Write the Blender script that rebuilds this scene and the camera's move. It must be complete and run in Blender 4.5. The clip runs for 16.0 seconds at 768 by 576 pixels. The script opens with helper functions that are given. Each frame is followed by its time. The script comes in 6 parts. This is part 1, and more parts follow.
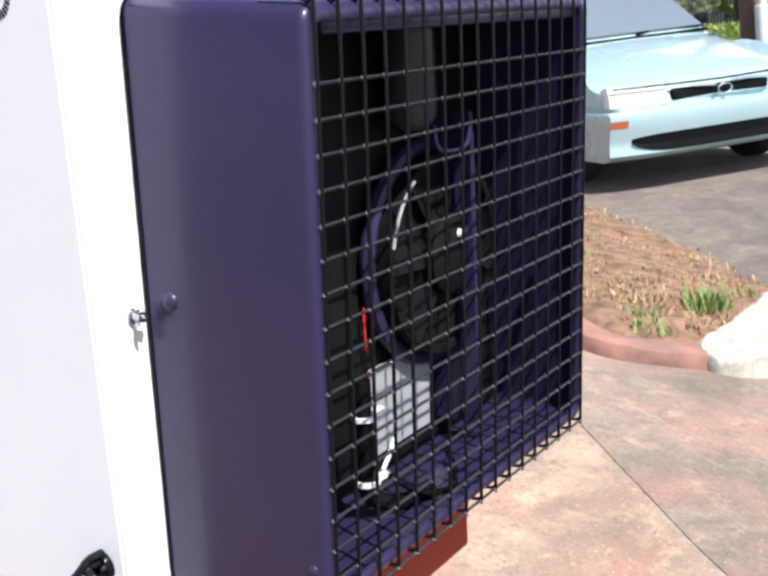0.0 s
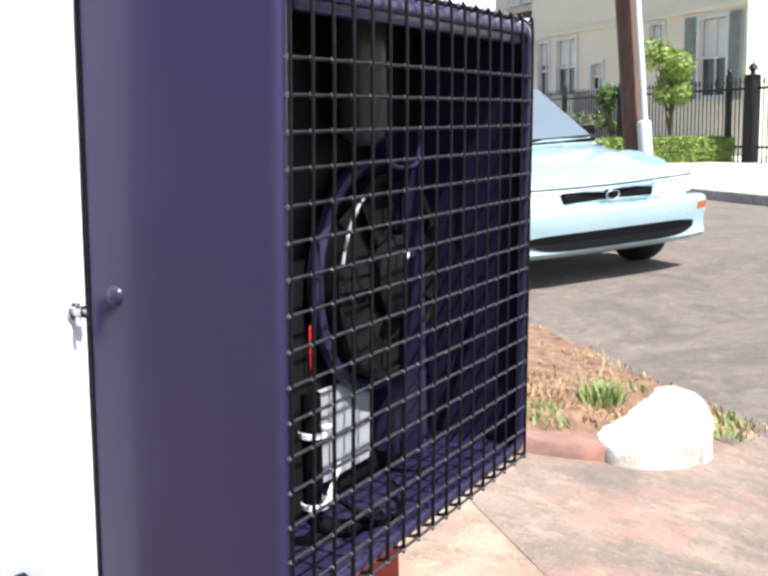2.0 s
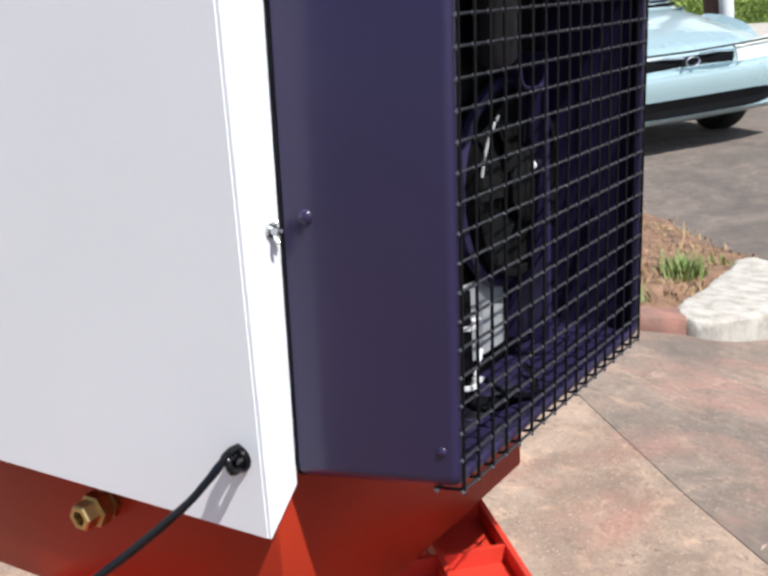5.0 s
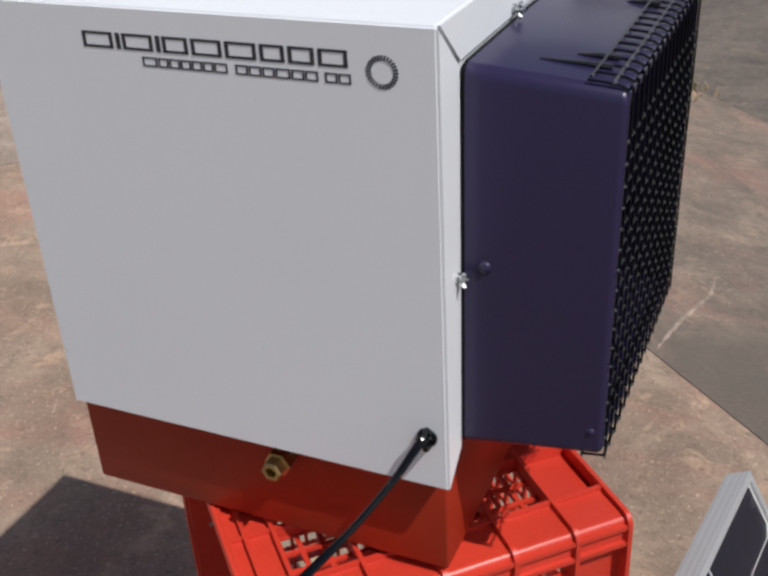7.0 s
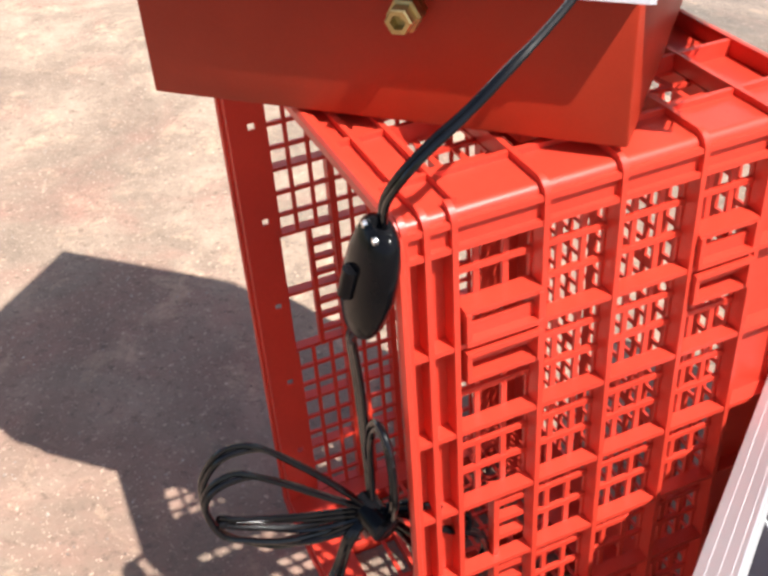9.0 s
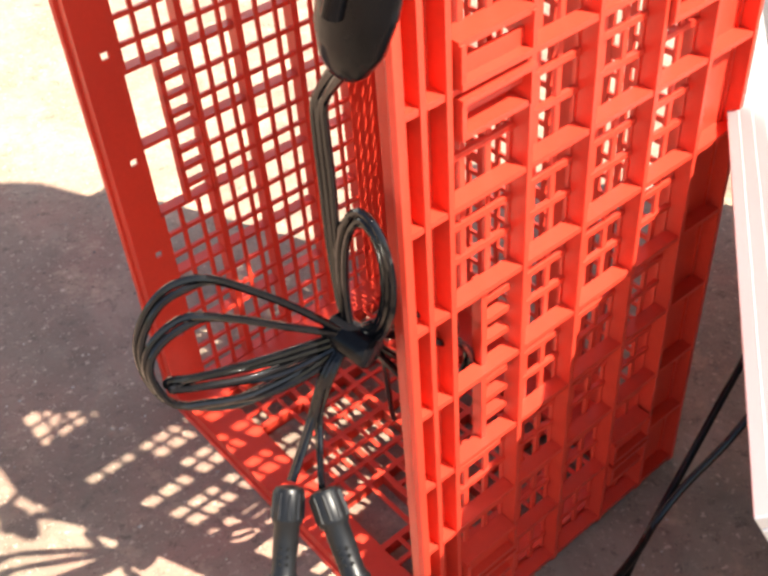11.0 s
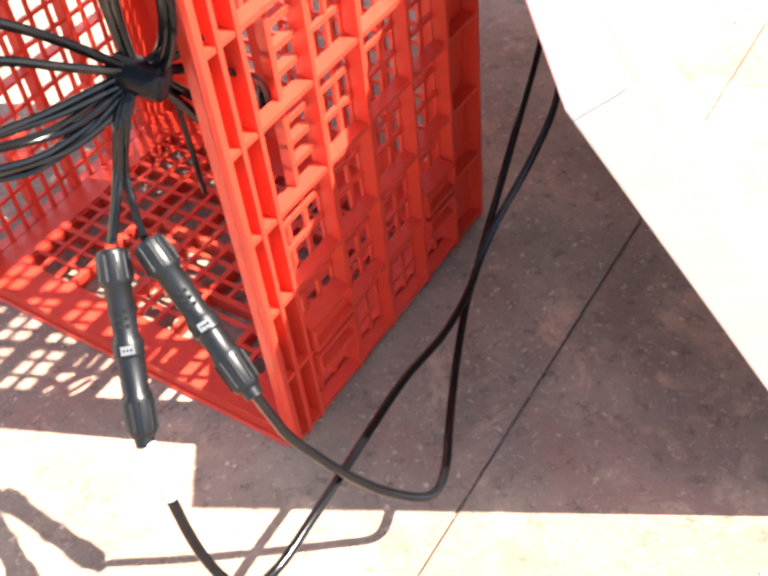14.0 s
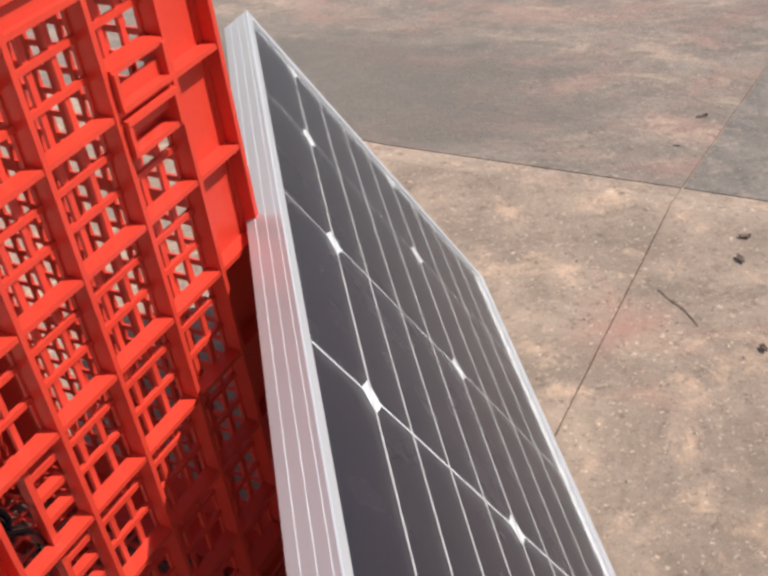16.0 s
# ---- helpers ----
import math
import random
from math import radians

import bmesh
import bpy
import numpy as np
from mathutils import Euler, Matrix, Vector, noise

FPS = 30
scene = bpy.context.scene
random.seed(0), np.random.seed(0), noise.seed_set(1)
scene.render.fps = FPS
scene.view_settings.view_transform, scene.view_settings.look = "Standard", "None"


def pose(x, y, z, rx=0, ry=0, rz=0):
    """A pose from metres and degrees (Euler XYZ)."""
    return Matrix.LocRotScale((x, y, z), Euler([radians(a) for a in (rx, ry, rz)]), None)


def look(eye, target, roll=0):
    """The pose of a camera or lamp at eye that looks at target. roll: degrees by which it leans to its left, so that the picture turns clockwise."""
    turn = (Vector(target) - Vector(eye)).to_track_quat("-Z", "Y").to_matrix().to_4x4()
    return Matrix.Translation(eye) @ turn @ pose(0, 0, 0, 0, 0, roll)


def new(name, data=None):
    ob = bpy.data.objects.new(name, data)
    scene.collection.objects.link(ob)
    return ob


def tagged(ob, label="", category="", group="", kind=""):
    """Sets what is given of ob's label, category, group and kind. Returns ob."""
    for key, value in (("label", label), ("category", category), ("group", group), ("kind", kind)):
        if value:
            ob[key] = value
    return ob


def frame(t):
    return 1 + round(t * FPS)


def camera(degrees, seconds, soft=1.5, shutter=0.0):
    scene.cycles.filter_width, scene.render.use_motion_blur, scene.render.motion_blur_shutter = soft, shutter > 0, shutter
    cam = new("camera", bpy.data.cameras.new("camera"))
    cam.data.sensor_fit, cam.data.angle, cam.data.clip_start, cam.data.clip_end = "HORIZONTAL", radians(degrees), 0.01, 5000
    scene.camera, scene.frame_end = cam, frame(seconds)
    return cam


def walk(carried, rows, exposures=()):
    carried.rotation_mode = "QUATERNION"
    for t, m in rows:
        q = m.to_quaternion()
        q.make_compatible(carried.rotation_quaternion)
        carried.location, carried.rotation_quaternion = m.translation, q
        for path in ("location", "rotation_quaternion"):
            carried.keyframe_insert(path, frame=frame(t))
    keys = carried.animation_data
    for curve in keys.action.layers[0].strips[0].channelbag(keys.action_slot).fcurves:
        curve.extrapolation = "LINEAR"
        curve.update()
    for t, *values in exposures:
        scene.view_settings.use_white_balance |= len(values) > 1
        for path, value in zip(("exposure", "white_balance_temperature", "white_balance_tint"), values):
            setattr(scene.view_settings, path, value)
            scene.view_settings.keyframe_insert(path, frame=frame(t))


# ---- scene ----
cam = camera(41.0, 16.0, soft=3.0)
PATH = [
    (0, (0.3, -0.234, 0.881), (-0.827, 1.34, 0.381), -3.4),
    (0.5, (0.287, -0.246, 0.888), (-0.672, 1.433, 0.376), -0.2),
    (1, (0.271, -0.232, 0.889), (-0.735, 1.427, 0.405), -1.7),
    (1.5, (0.254, -0.215, 0.886), (-0.711, 1.518, 0.63), -2.8),
    (2, (0.273, -0.241, 0.841), (-0.694, 1.482, 0.527), -1.2),
    (2.5, (0.293, -0.27, 0.822), (-0.707, 1.438, 0.533), -1.0),
    (3, (0.298, -0.275, 0.821), (-0.818, 1.351, 0.489), -2.3),
    (3.5, (0.302, -0.286, 0.827), (-0.792, 1.36, 0.523), -1.9),
    (3.7, (0.294, -0.296, 0.827), (-0.806, 1.35, 0.545), -2.5),
    (5.8, (0.2686, -0.3275, 1.0096), (-0.692, 1.2363, 0.2147), -1.19),
    (6, (0.2641, -0.3558, 1.0621), (-0.6507, 1.2102, 0.2188), 0.34),
    (6.5, (0.2445, -0.4211, 1.1114), (-0.6132, 1.1602, 0.2377), -0.87),
    (7, (0.1758, -0.451, 1.0547), (-0.5663, 1.1269, 0.0755), -3.32),
    (7.5, (0.1362, -0.4572, 0.9814), (-0.5265, 1.1257, -0.0458), -3.17),
    (8, (0.0939, -0.4634, 0.9184), (-0.5594, 1.0841, -0.1673), -2.49),
    (8.5, (0.0624, -0.4675, 0.8625), (-0.5891, 1.0366, -0.2836), -3.75),
    (9, (0.0539, -0.4595, 0.8201), (-0.5824, 1.019, -0.3671), -4.29),
    (9.2, (0.0536, -0.457, 0.8057), (-0.5809, 1.0094, -0.3973), -4.96),
    (11.3, (-0.0925, -0.4396, 0.6872), (-0.2493, 1.0091, -0.6825), -4.99),
    (11.5, (-0.1109, -0.4402, 0.679), (-0.2626, 0.9891, -0.7117), -5.58),
    (12, (-0.1568, -0.471, 0.6634), (-0.1368, 0.9444, -0.7495), -6.11),
    (12.5, (-0.1536, -0.4961, 0.6546), (-0.0671, 0.9195, -0.7558), -5.93),
    (13, (-0.1364, -0.5177, 0.6364), (-0.0516, 0.8864, -0.7852), -7.83),
    (13.5, (-0.1175, -0.5229, 0.6238), (-0.011, 0.8583, -0.8187), -8.67),
    (14, (-0.0846, -0.5096, 0.6161), (0.0995, 0.8428, -0.8459), -7.32),
    (14.5, (-0.0499, -0.4824, 0.6308), (0.2008, 0.895, -0.7975), -6.67),
    (15, (-0.0061, -0.452, 0.6575), (0.2975, 0.9929, -0.6916), -8.09),
    (15.5, (0.0312, -0.4458, 0.6838), (0.3786, 1.0591, -0.5868), -8.44),
    (16, (0.0381, -0.4382, 0.6926), (0.4036, 1.1148, -0.5133), -7.77),
]
# seconds, stops, kelvin, tint
EXPOSURE = [(0, 0.98, 6350, 10), (1.0, 1.0, 6350, 10), (1.5, 1.16, 6300, 10), (2.0, 1.26, 6350, 10), (2.5, 1.16, 6400, 10), (3.0, 0.94, 6300, 10), (3.7, 0.7, 6300, 10), (5.8, 0.32, 6400, 10), (6.5, -0.19, 6500, 10),
            (7.0, -0.22, 6450, 10), (7.5, -0.08, 6450, 10), (8.0, 0.32, 6450, 10), (8.5, 0.84, 6500, 10), (9.0, 1.08, 6600, 10), (9.2, 1.18, 6650, 10),
            (11.3, 2.04, 7400, 10), (12.0, 2.36, 7350, 10), (12.5, 2.5, 7300, 10), (13.5, 2.56, 7200, 10), (14.0, 2.46, 7000, 10), (14.5, 2.24, 6800, 10),
            (15.0, 1.48, 6700, 10), (15.5, 0.72, 6550, 10), (16.0, 0.54, 6500, 10)]
walk(cam, [(t, look(eye, target, roll)) for t, eye, target, roll in PATH], EXPOSURE)

# ---- world, sun ----
SUN = Vector((0.639, -0.256, 1.0)).normalized()
world = bpy.data.worlds.new("sky")
scene.world = world
world.use_nodes = True
wn = world.node_tree.nodes
sky = wn.new("ShaderNodeTexSky")
sky.sky_type = "NISHITA"
sky.sun_disc = False
sky.sun_elevation = math.asin(SUN.z)
sky.sun_rotation = math.atan2(SUN.x, SUN.y)
sky.air_density, sky.dust_density, sky.ozone_density = 0.9, 1.3, 0.8
wn["Background"].inputs["Strength"].default_value = 0.084
world.node_tree.links.new(sky.outputs["Color"], wn["Background"].inputs["Color"])
sun_data = bpy.data.lights.new("sun", "SUN")
sun_data.energy, sun_data.angle, sun_data.color = 4.0, radians(0.53), (1.0, 0.985, 0.945)
sun = new("sun", sun_data)
sun.matrix_basis = look(SUN * 30, (0, 0, 0))

# ---- materials ----
def mat(name, c1, c2=None, rough=0.5, metal=0.0, scale=12.0, fine=180.0, bump=0.0, mix=0.5, rvar=0.1, coat=0.0,
        coords="Object", per_object=0.0, ior=1.5, transmission=0.0, alpha=1.0, stretch=(1, 1, 1), spec=0.5, coat_rough=0.08):
    m = bpy.data.materials.new(name)
    m.use_nodes = True
    nt = m.node_tree
    n, l = nt.nodes, nt.links
    p = n["Principled BSDF"]
    tc = n.new("ShaderNodeTexCoord")
    mp = n.new("ShaderNodeMapping")
    mp.inputs["Scale"].default_value = stretch
    l.new(tc.outputs[coords], mp.inputs["Vector"])
    big, small = n.new("ShaderNodeTexNoise"), n.new("ShaderNodeTexNoise")
    big.inputs["Scale"].default_value, small.inputs["Scale"].default_value = scale, fine
    big.inputs["Detail"].default_value, small.inputs["Detail"].default_value = 5, 3
    l.new(mp.outputs[0], big.inputs["Vector"])
    l.new(mp.outputs[0], small.inputs["Vector"])
    add = n.new("ShaderNodeMath")
    add.operation = "MULTIPLY_ADD"
    add.inputs[1].default_value = 0.35
    l.new(small.outputs["Fac"], add.inputs[0])
    l.new(big.outputs["Fac"], add.inputs[2])
    ramp = n.new("ShaderNodeMapRange")
    ramp.inputs["From Min"].default_value, ramp.inputs["From Max"].default_value = mix + 0.02, mix + 0.34
    l.new(add.outputs[0], ramp.inputs["Value"])
    mx = n.new("ShaderNodeMix")
    mx.data_type = "RGBA"
    mx.inputs["A"].default_value = (*c1, 1)
    mx.inputs["B"].default_value = (*(c2 or [c * 0.86 for c in c1]), 1)
    l.new(ramp.outputs["Result"], mx.inputs["Factor"])
    colour = mx.outputs["Result"]
    if per_object:
        info = n.new("ShaderNodeObjectInfo")
        hsv = n.new("ShaderNodeHueSaturation")
        mr = n.new("ShaderNodeMapRange")
        mr.inputs["To Min"].default_value, mr.inputs["To Max"].default_value = 1 - per_object, 1 + per_object
        l.new(info.outputs["Random"], mr.inputs["Value"])
        l.new(mr.outputs["Result"], hsv.inputs["Value"])
        l.new(colour, hsv.inputs["Color"])
        colour = hsv.outputs["Color"]
    l.new(colour, p.inputs["Base Color"])
    rr = n.new("ShaderNodeMapRange")
    rr.inputs["To Min"].default_value, rr.inputs["To Max"].default_value = max(rough - rvar, 0.02), min(rough + rvar, 1)
    l.new(big.outputs["Fac"], rr.inputs["Value"])
    l.new(rr.outputs["Result"], p.inputs["Roughness"])
    p.inputs["Metallic"].default_value = metal
    p.inputs["Coat Weight"].default_value = coat
    p.inputs["Coat Roughness"].default_value = coat_rough
    p.inputs["Specular IOR Level"].default_value = spec
    p.inputs["IOR"].default_value = ior
    p.inputs["Transmission Weight"].default_value = transmission
    p.inputs["Alpha"].default_value = alpha
    if bump:
        b = n.new("ShaderNodeBump")
        b.inputs["Strength"].default_value = 0.6
        b.inputs["Distance"].default_value = bump
        l.new(add.outputs[0], b.inputs["Height"])
        l.new(b.outputs["Normal"], p.inputs["Normal"])
    return m


def concrete_mat(name, bare, paint, paint_amount, dark, stain=None):
    """Worn concrete: bare cement, rests of red paint, dark stains, pale grit."""
    m = bpy.data.materials.new(name)
    m.use_nodes = True
    nt = m.node_tree
    n, l = nt.nodes, nt.links
    p = n["Principled BSDF"]
    tc = n.new("ShaderNodeTexCoord")

    def noise_tex(scale, detail, rough=0.6, distort=0.0):
        t = n.new("ShaderNodeTexNoise")
        t.inputs["Scale"].default_value, t.inputs["Detail"].default_value = scale, detail
        t.inputs["Roughness"].default_value, t.inputs["Distortion"].default_value = rough, distort
        l.new(tc.outputs["Object"], t.inputs["Vector"])
        return t.outputs["Fac"]

    def span(v, a, b, lo=0.0, hi=1.0):
        r = n.new("ShaderNodeMapRange")
        for k, x in (("From Min", a), ("From Max", b), ("To Min", lo), ("To Max", hi)):
            r.inputs[k].default_value = x
        l.new(v, r.inputs["Value"])
        return r.outputs["Result"]

    def blend(f, a, b):
        x = n.new("ShaderNodeMix")
        x.data_type = "RGBA"
        l.new(f, x.inputs["Factor"])
        for k, v in (("A", a), ("B", b)):
            if isinstance(v, tuple):
                x.inputs[k].default_value = (*v, 1)
            else:
                l.new(v, x.inputs[k])
        return x.outputs["Result"]

    col = blend(span(noise_tex(9, 8, 0.72, 0.6), 0.38, 0.62), bare, tuple(c * 0.62 for c in bare))
    col = blend(span(noise_tex(2.6, 9, 0.68, 0.8), paint_amount, paint_amount + 0.14, 0, 0.8), col, paint)
    col = blend(span(noise_tex(13, 6, 0.75, 0.4), 0.54, 0.64, 0, 0.7), col, tuple(min(c * k, 0.8) for c, k in zip(bare, (1.45, 1.33, 1.22))))
    col = blend(span(noise_tex(1.3, 8, 0.7, 1.2), 0.46, 0.66, 0, 0.75), col, dark)
    col = blend(span(noise_tex(60, 6, 0.8), 0.54, 0.66, 0, 0.75), col, tuple(c * 0.7 for c in dark))
    col = blend(span(noise_tex(150, 3, 0.7), 0.60, 0.68, 0, 0.7), col, tuple(min(c * 1.5, 0.8) for c in bare))
    col = blend(span(noise_tex(105, 3, 0.65), 0.63, 0.69, 0, 0.7), col, tuple(min(c * 1.7, 0.8) for c in bare))
    col = blend(span(noise_tex(190, 3, 0.75), 0.63, 0.70, 0, 0.5), col, tuple(c * 0.4 for c in dark))
    if stain:
        # an old oil-and-soot stain of its own shape
        far = n.new("ShaderNodeVectorMath")
        far.operation = "DISTANCE"
        l.new(tc.outputs["Object"], far.inputs[0])
        far.inputs[1].default_value = stain[:3]
        ragged = n.new("ShaderNodeMath")
        ragged.operation = "MULTIPLY_ADD"
        ragged.inputs[1].default_value = stain[3] * 1.6
        l.new(noise_tex(4.5, 7, 0.7, 0.6), ragged.inputs[0])
        l.new(far.outputs["Value"], ragged.inputs[2])
        col = blend(span(ragged.outputs[0], stain[3] * 1.35, stain[3] * 1.95, 0.8, 0.0), col, dark)
    l.new(col, p.inputs["Base Color"])
    p.inputs["Roughness"].default_value = 0.88
    p.inputs["Diffuse Roughness"].default_value = 1.0
    b = n.new("ShaderNodeBump")
    b.inputs["Strength"].default_value, b.inputs["Distance"].default_value = 0.7, 0.003
    l.new(noise_tex(110, 6, 0.7), b.inputs["Height"])
    l.new(b.outputs["Normal"], p.inputs["Normal"])
    return m


def cell_mat():
    m = mat("solar_cell", (0.012, 0.011, 0.022), (0.02, 0.016, 0.028), 0.25, 0, 30, 300, per_object=0.12)
    return m


WHITE = mat("white_powder_coat", (0.85, 0.86, 0.885), (0.82, 0.83, 0.855), 0.38, 0, 6, 700, 0.00006)
PURPLE = mat("purple_gloss_paint", (0.0285, 0.0215, 0.065), (0.0245, 0.0185, 0.056), 0.34, 0, 9, 600, 0.00003, spec=0.28, coat=0.24, coat_rough=0.12)
TRAYRED = mat("red_oxide_paint", (0.37, 0.032, 0.012), (0.32, 0.026, 0.010), 0.42, 0, 14, 500, 0.00008, spec=0.2)
CRATERED = mat("red_plastic", (0.70, 0.056, 0.030), (0.60, 0.044, 0.024), 0.36, 0, 9, 260, 0.0002)
# thin moulded walls let a little light through
ct, cl = CRATERED.node_tree.nodes, CRATERED.node_tree.links
tl, tm = ct.new("ShaderNodeBsdfTranslucent"), ct.new("ShaderNodeMixShader")
tl.inputs["Color"].default_value = (0.80, 0.07, 0.025, 1)
tm.inputs[0].default_value = 0.05
cl.new(ct["Principled BSDF"].outputs[0], tm.inputs[1]), cl.new(tl.outputs[0], tm.inputs[2])
cl.new(tm.outputs[0], ct["Material Output"].inputs["Surface"])
BLACK = mat("black_rubber", (0.004, 0.004, 0.005), (0.007, 0.007, 0.008), 0.17, 0, 40, 500, 0.00003, rvar=0.03, spec=0.13)
CABLE = mat("black_cable_sheath", (0.0035, 0.0035, 0.0045), (0.006, 0.006, 0.007), 0.14, 0, 60, 500, 0.00003, rvar=0.03, spec=0.35)
PLUG = mat("dark_grey_plug_plastic", (0.0054, 0.0057, 0.0066), (0.0084, 0.0087, 0.0096), 0.38, 0, 60, 500, 0.0001, spec=0.35)
# one mesh in three tones: horizontals catch light, uprights stay dark, crossings glint
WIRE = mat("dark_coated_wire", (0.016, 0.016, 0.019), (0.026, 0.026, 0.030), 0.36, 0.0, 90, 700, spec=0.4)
WIREDARK = mat("shaded_upright_wire", (0.0035, 0.0035, 0.005), (0.006, 0.006, 0.008), 0.5, 0.0, 90, 700, spec=0.12)
WELD = mat("weld_glint", (0.35, 0.35, 0.36), (0.22, 0.22, 0.23), 0.3, 0.8, 90, 700)
FANBLACK = mat("black_fan_plastic", (0.006, 0.006, 0.006), (0.010, 0.010, 0.010), 0.5, 0, 30, 300, spec=0.12)
STEEL = mat("zinc_steel", (0.62, 0.63, 0.64), (0.42, 0.43, 0.44), 0.22, 1.0, 60, 400)
BRASS = mat("brass", (0.50, 0.37, 0.17), (0.36, 0.25, 0.11), 0.36, 1.0, 70, 400)
PALEGREY = mat("pale_grey", (0.374, 0.381, 0.394), (0.326, 0.333, 0.340), 0.45, 0, 30, 200)
PAPER = mat("white_paper", (0.50, 0.49, 0.46), (0.42, 0.41, 0.38), 0.8, 0, 60, 300, 0.0003)
LATCHGREY = mat("grey_latch", (0.13, 0.135, 0.14), (0.10, 0.105, 0.11), 0.45, 0, 30, 200)
CLEAR = mat("smoky_plastic", (0.055, 0.055, 0.062), (0.04, 0.04, 0.046), 0.25, 0, 30, 200)
WHITEPL = mat("white_plastic", (0.82, 0.82, 0.82), (0.75, 0.75, 0.74), 0.4, 0, 30, 200)
REDWIRE = mat("red_wire", (0.65, 0.02, 0.03), (0.5, 0.02, 0.02), 0.35, 0, 30, 200)
PRINT = mat("dark_print", (0.025, 0.027, 0.035), (0.03, 0.03, 0.04), 0.5, 0, 30, 200)
ALU = mat("anodised_aluminium", (0.56, 0.55, 0.555), (0.535, 0.525, 0.53), 0.38, 0.45, 10, 900, rvar=0.02, stretch=(1, 1, 8))
BACKSHEET = mat("white_backsheet", (0.78, 0.78, 0.78), (0.72, 0.72, 0.72), 0.5, 0, 30, 200)
REARGREY = mat("rear_cover_grey", (0.27, 0.235, 0.21), (0.22, 0.19, 0.17), 0.7, 0, 10, 90)
BUSBAR = mat("busbar_silver", (0.74, 0.72, 0.70), (0.66, 0.64, 0.62), 0.45, 0.1, 60, 400)
CELL = cell_mat()
DRIVE = concrete_mat("worn_red_concrete", (0.39, 0.285, 0.212), (0.38, 0.20, 0.150), 0.50, (0.175, 0.122, 0.090))
APRON = concrete_mat("faded_red_concrete", (0.29, 0.218, 0.170), (0.345, 0.187, 0.145), 0.49, (0.122, 0.102, 0.085), stain=(0.30, 1.10, 0.0, 0.50))
SIDEAPRON = concrete_mat("weathered_grey_concrete", (0.245, 0.198, 0.163), (0.27, 0.180, 0.140), 0.60, (0.122, 0.103, 0.088))
GRIT = mat("loose_grit", (0.55, 0.46, 0.38), (0.16, 0.11, 0.09), 0.9, 0, 5, 60, mix=0.5)
SIDEWALK = concrete_mat("sidewalk_concrete", (0.40, 0.31, 0.25), (0.35, 0.22, 0.18), 0.56, (0.2, 0.16, 0.13))
ASPHALT = concrete_mat("worn_asphalt", (0.200, 0.163, 0.136), (0.150, 0.119, 0.099), 0.5, (0.092, 0.077, 0.067))
PALEWALK = concrete_mat("pale_concrete", (0.55, 0.5, 0.44), (0.5, 0.44, 0.38), 0.56, (0.36, 0.32, 0.28))
REDKERB = mat("red_painted_kerb", (0.36, 0.17, 0.13), (0.22, 0.13, 0.10), 0.85, 0, 14, 120, 0.002)
WHITEKERB = mat("whitewashed_kerb", (0.54, 0.50, 0.44), (0.33, 0.29, 0.24), 0.9, 0, 19, 120, 0.012, mix=0.55, stretch=(1, 1, 0.6))
SOIL = mat("dry_soil", (0.29, 0.165, 0.10), (0.11, 0.062, 0.038), 0.95, 0, 16, 70, 0.02, mix=0.52)
EARTH = mat("dry_ground", (0.22, 0.17, 0.10), (0.12, 0.13, 0.05), 0.95, 0, 0.6, 12, 0.02)
GRASS = mat("grass_blades", (0.15, 0.24, 0.06), (0.28, 0.33, 0.11), 0.6, 0, 6, 60, per_object=0.2)
STRAW = mat("dry_straw", (0.48, 0.36, 0.20), (0.30, 0.18, 0.09), 0.8, 0, 20, 90)
LEAF = mat("green_leaves", (0.085, 0.14, 0.03), (0.16, 0.21, 0.05), 0.55, 0, 3, 30)
LEAFLIGHT = mat("light_green_leaves", (0.17, 0.26, 0.04), (0.28, 0.36, 0.08), 0.55, 0, 3, 30)
LEAFDARK = mat("grey_green_leaves", (0.10, 0.12, 0.06), (0.17, 0.17, 0.10), 0.6, 0, 1, 20)
LEAFDRY = mat("olive_leaves", (0.20, 0.18, 0.07), (0.30, 0.25, 0.11), 0.6, 0, 1, 20)
BARK = mat("bark", (0.13, 0.085, 0.06), (0.09, 0.06, 0.045), 0.9, 0, 6, 60, 0.01)
POLEWOOD = mat("creosoted_pole", (0.17, 0.095, 0.07), (0.11, 0.065, 0.05), 0.85, 0, 5, 60, 0.004, stretch=(4, 4, 0.6))
POLERED = mat("rust_red_pole", (0.22, 0.075, 0.06), (0.16, 0.06, 0.05), 0.7, 0, 5, 60)
POLEWHITE = mat("white_paint_band", (0.72, 0.76, 0.76), (0.6, 0.63, 0.63), 0.6, 0, 5, 60)
CARPAINT = mat("pale_aqua_car_paint", (0.41, 0.55, 0.575), (0.39, 0.525, 0.55), 0.28, 0.15, 2, 900, coat=0.8)
CARGLASS = mat("car_glass", (0.16, 0.19, 0.22), (0.15, 0.18, 0.21), 0.06, 0, 2, 100, rvar=0.02, coat=0.6)
# trim colour taken near black to carry the shade of the intake's recess
CARDARK = mat("dark_trim_and_recess_shade", (0.004, 0.004, 0.005), (0.007, 0.007, 0.008), 0.7, 0, 20, 200, spec=0.1)
TYRE = mat("tyre_rubber", (0.018, 0.018, 0.018), (0.03, 0.029, 0.028), 0.8, 0, 20, 200)
CHROME = mat("chrome", (0.75, 0.75, 0.75), (0.65, 0.65, 0.65), 0.12, 1.0, 20, 200)
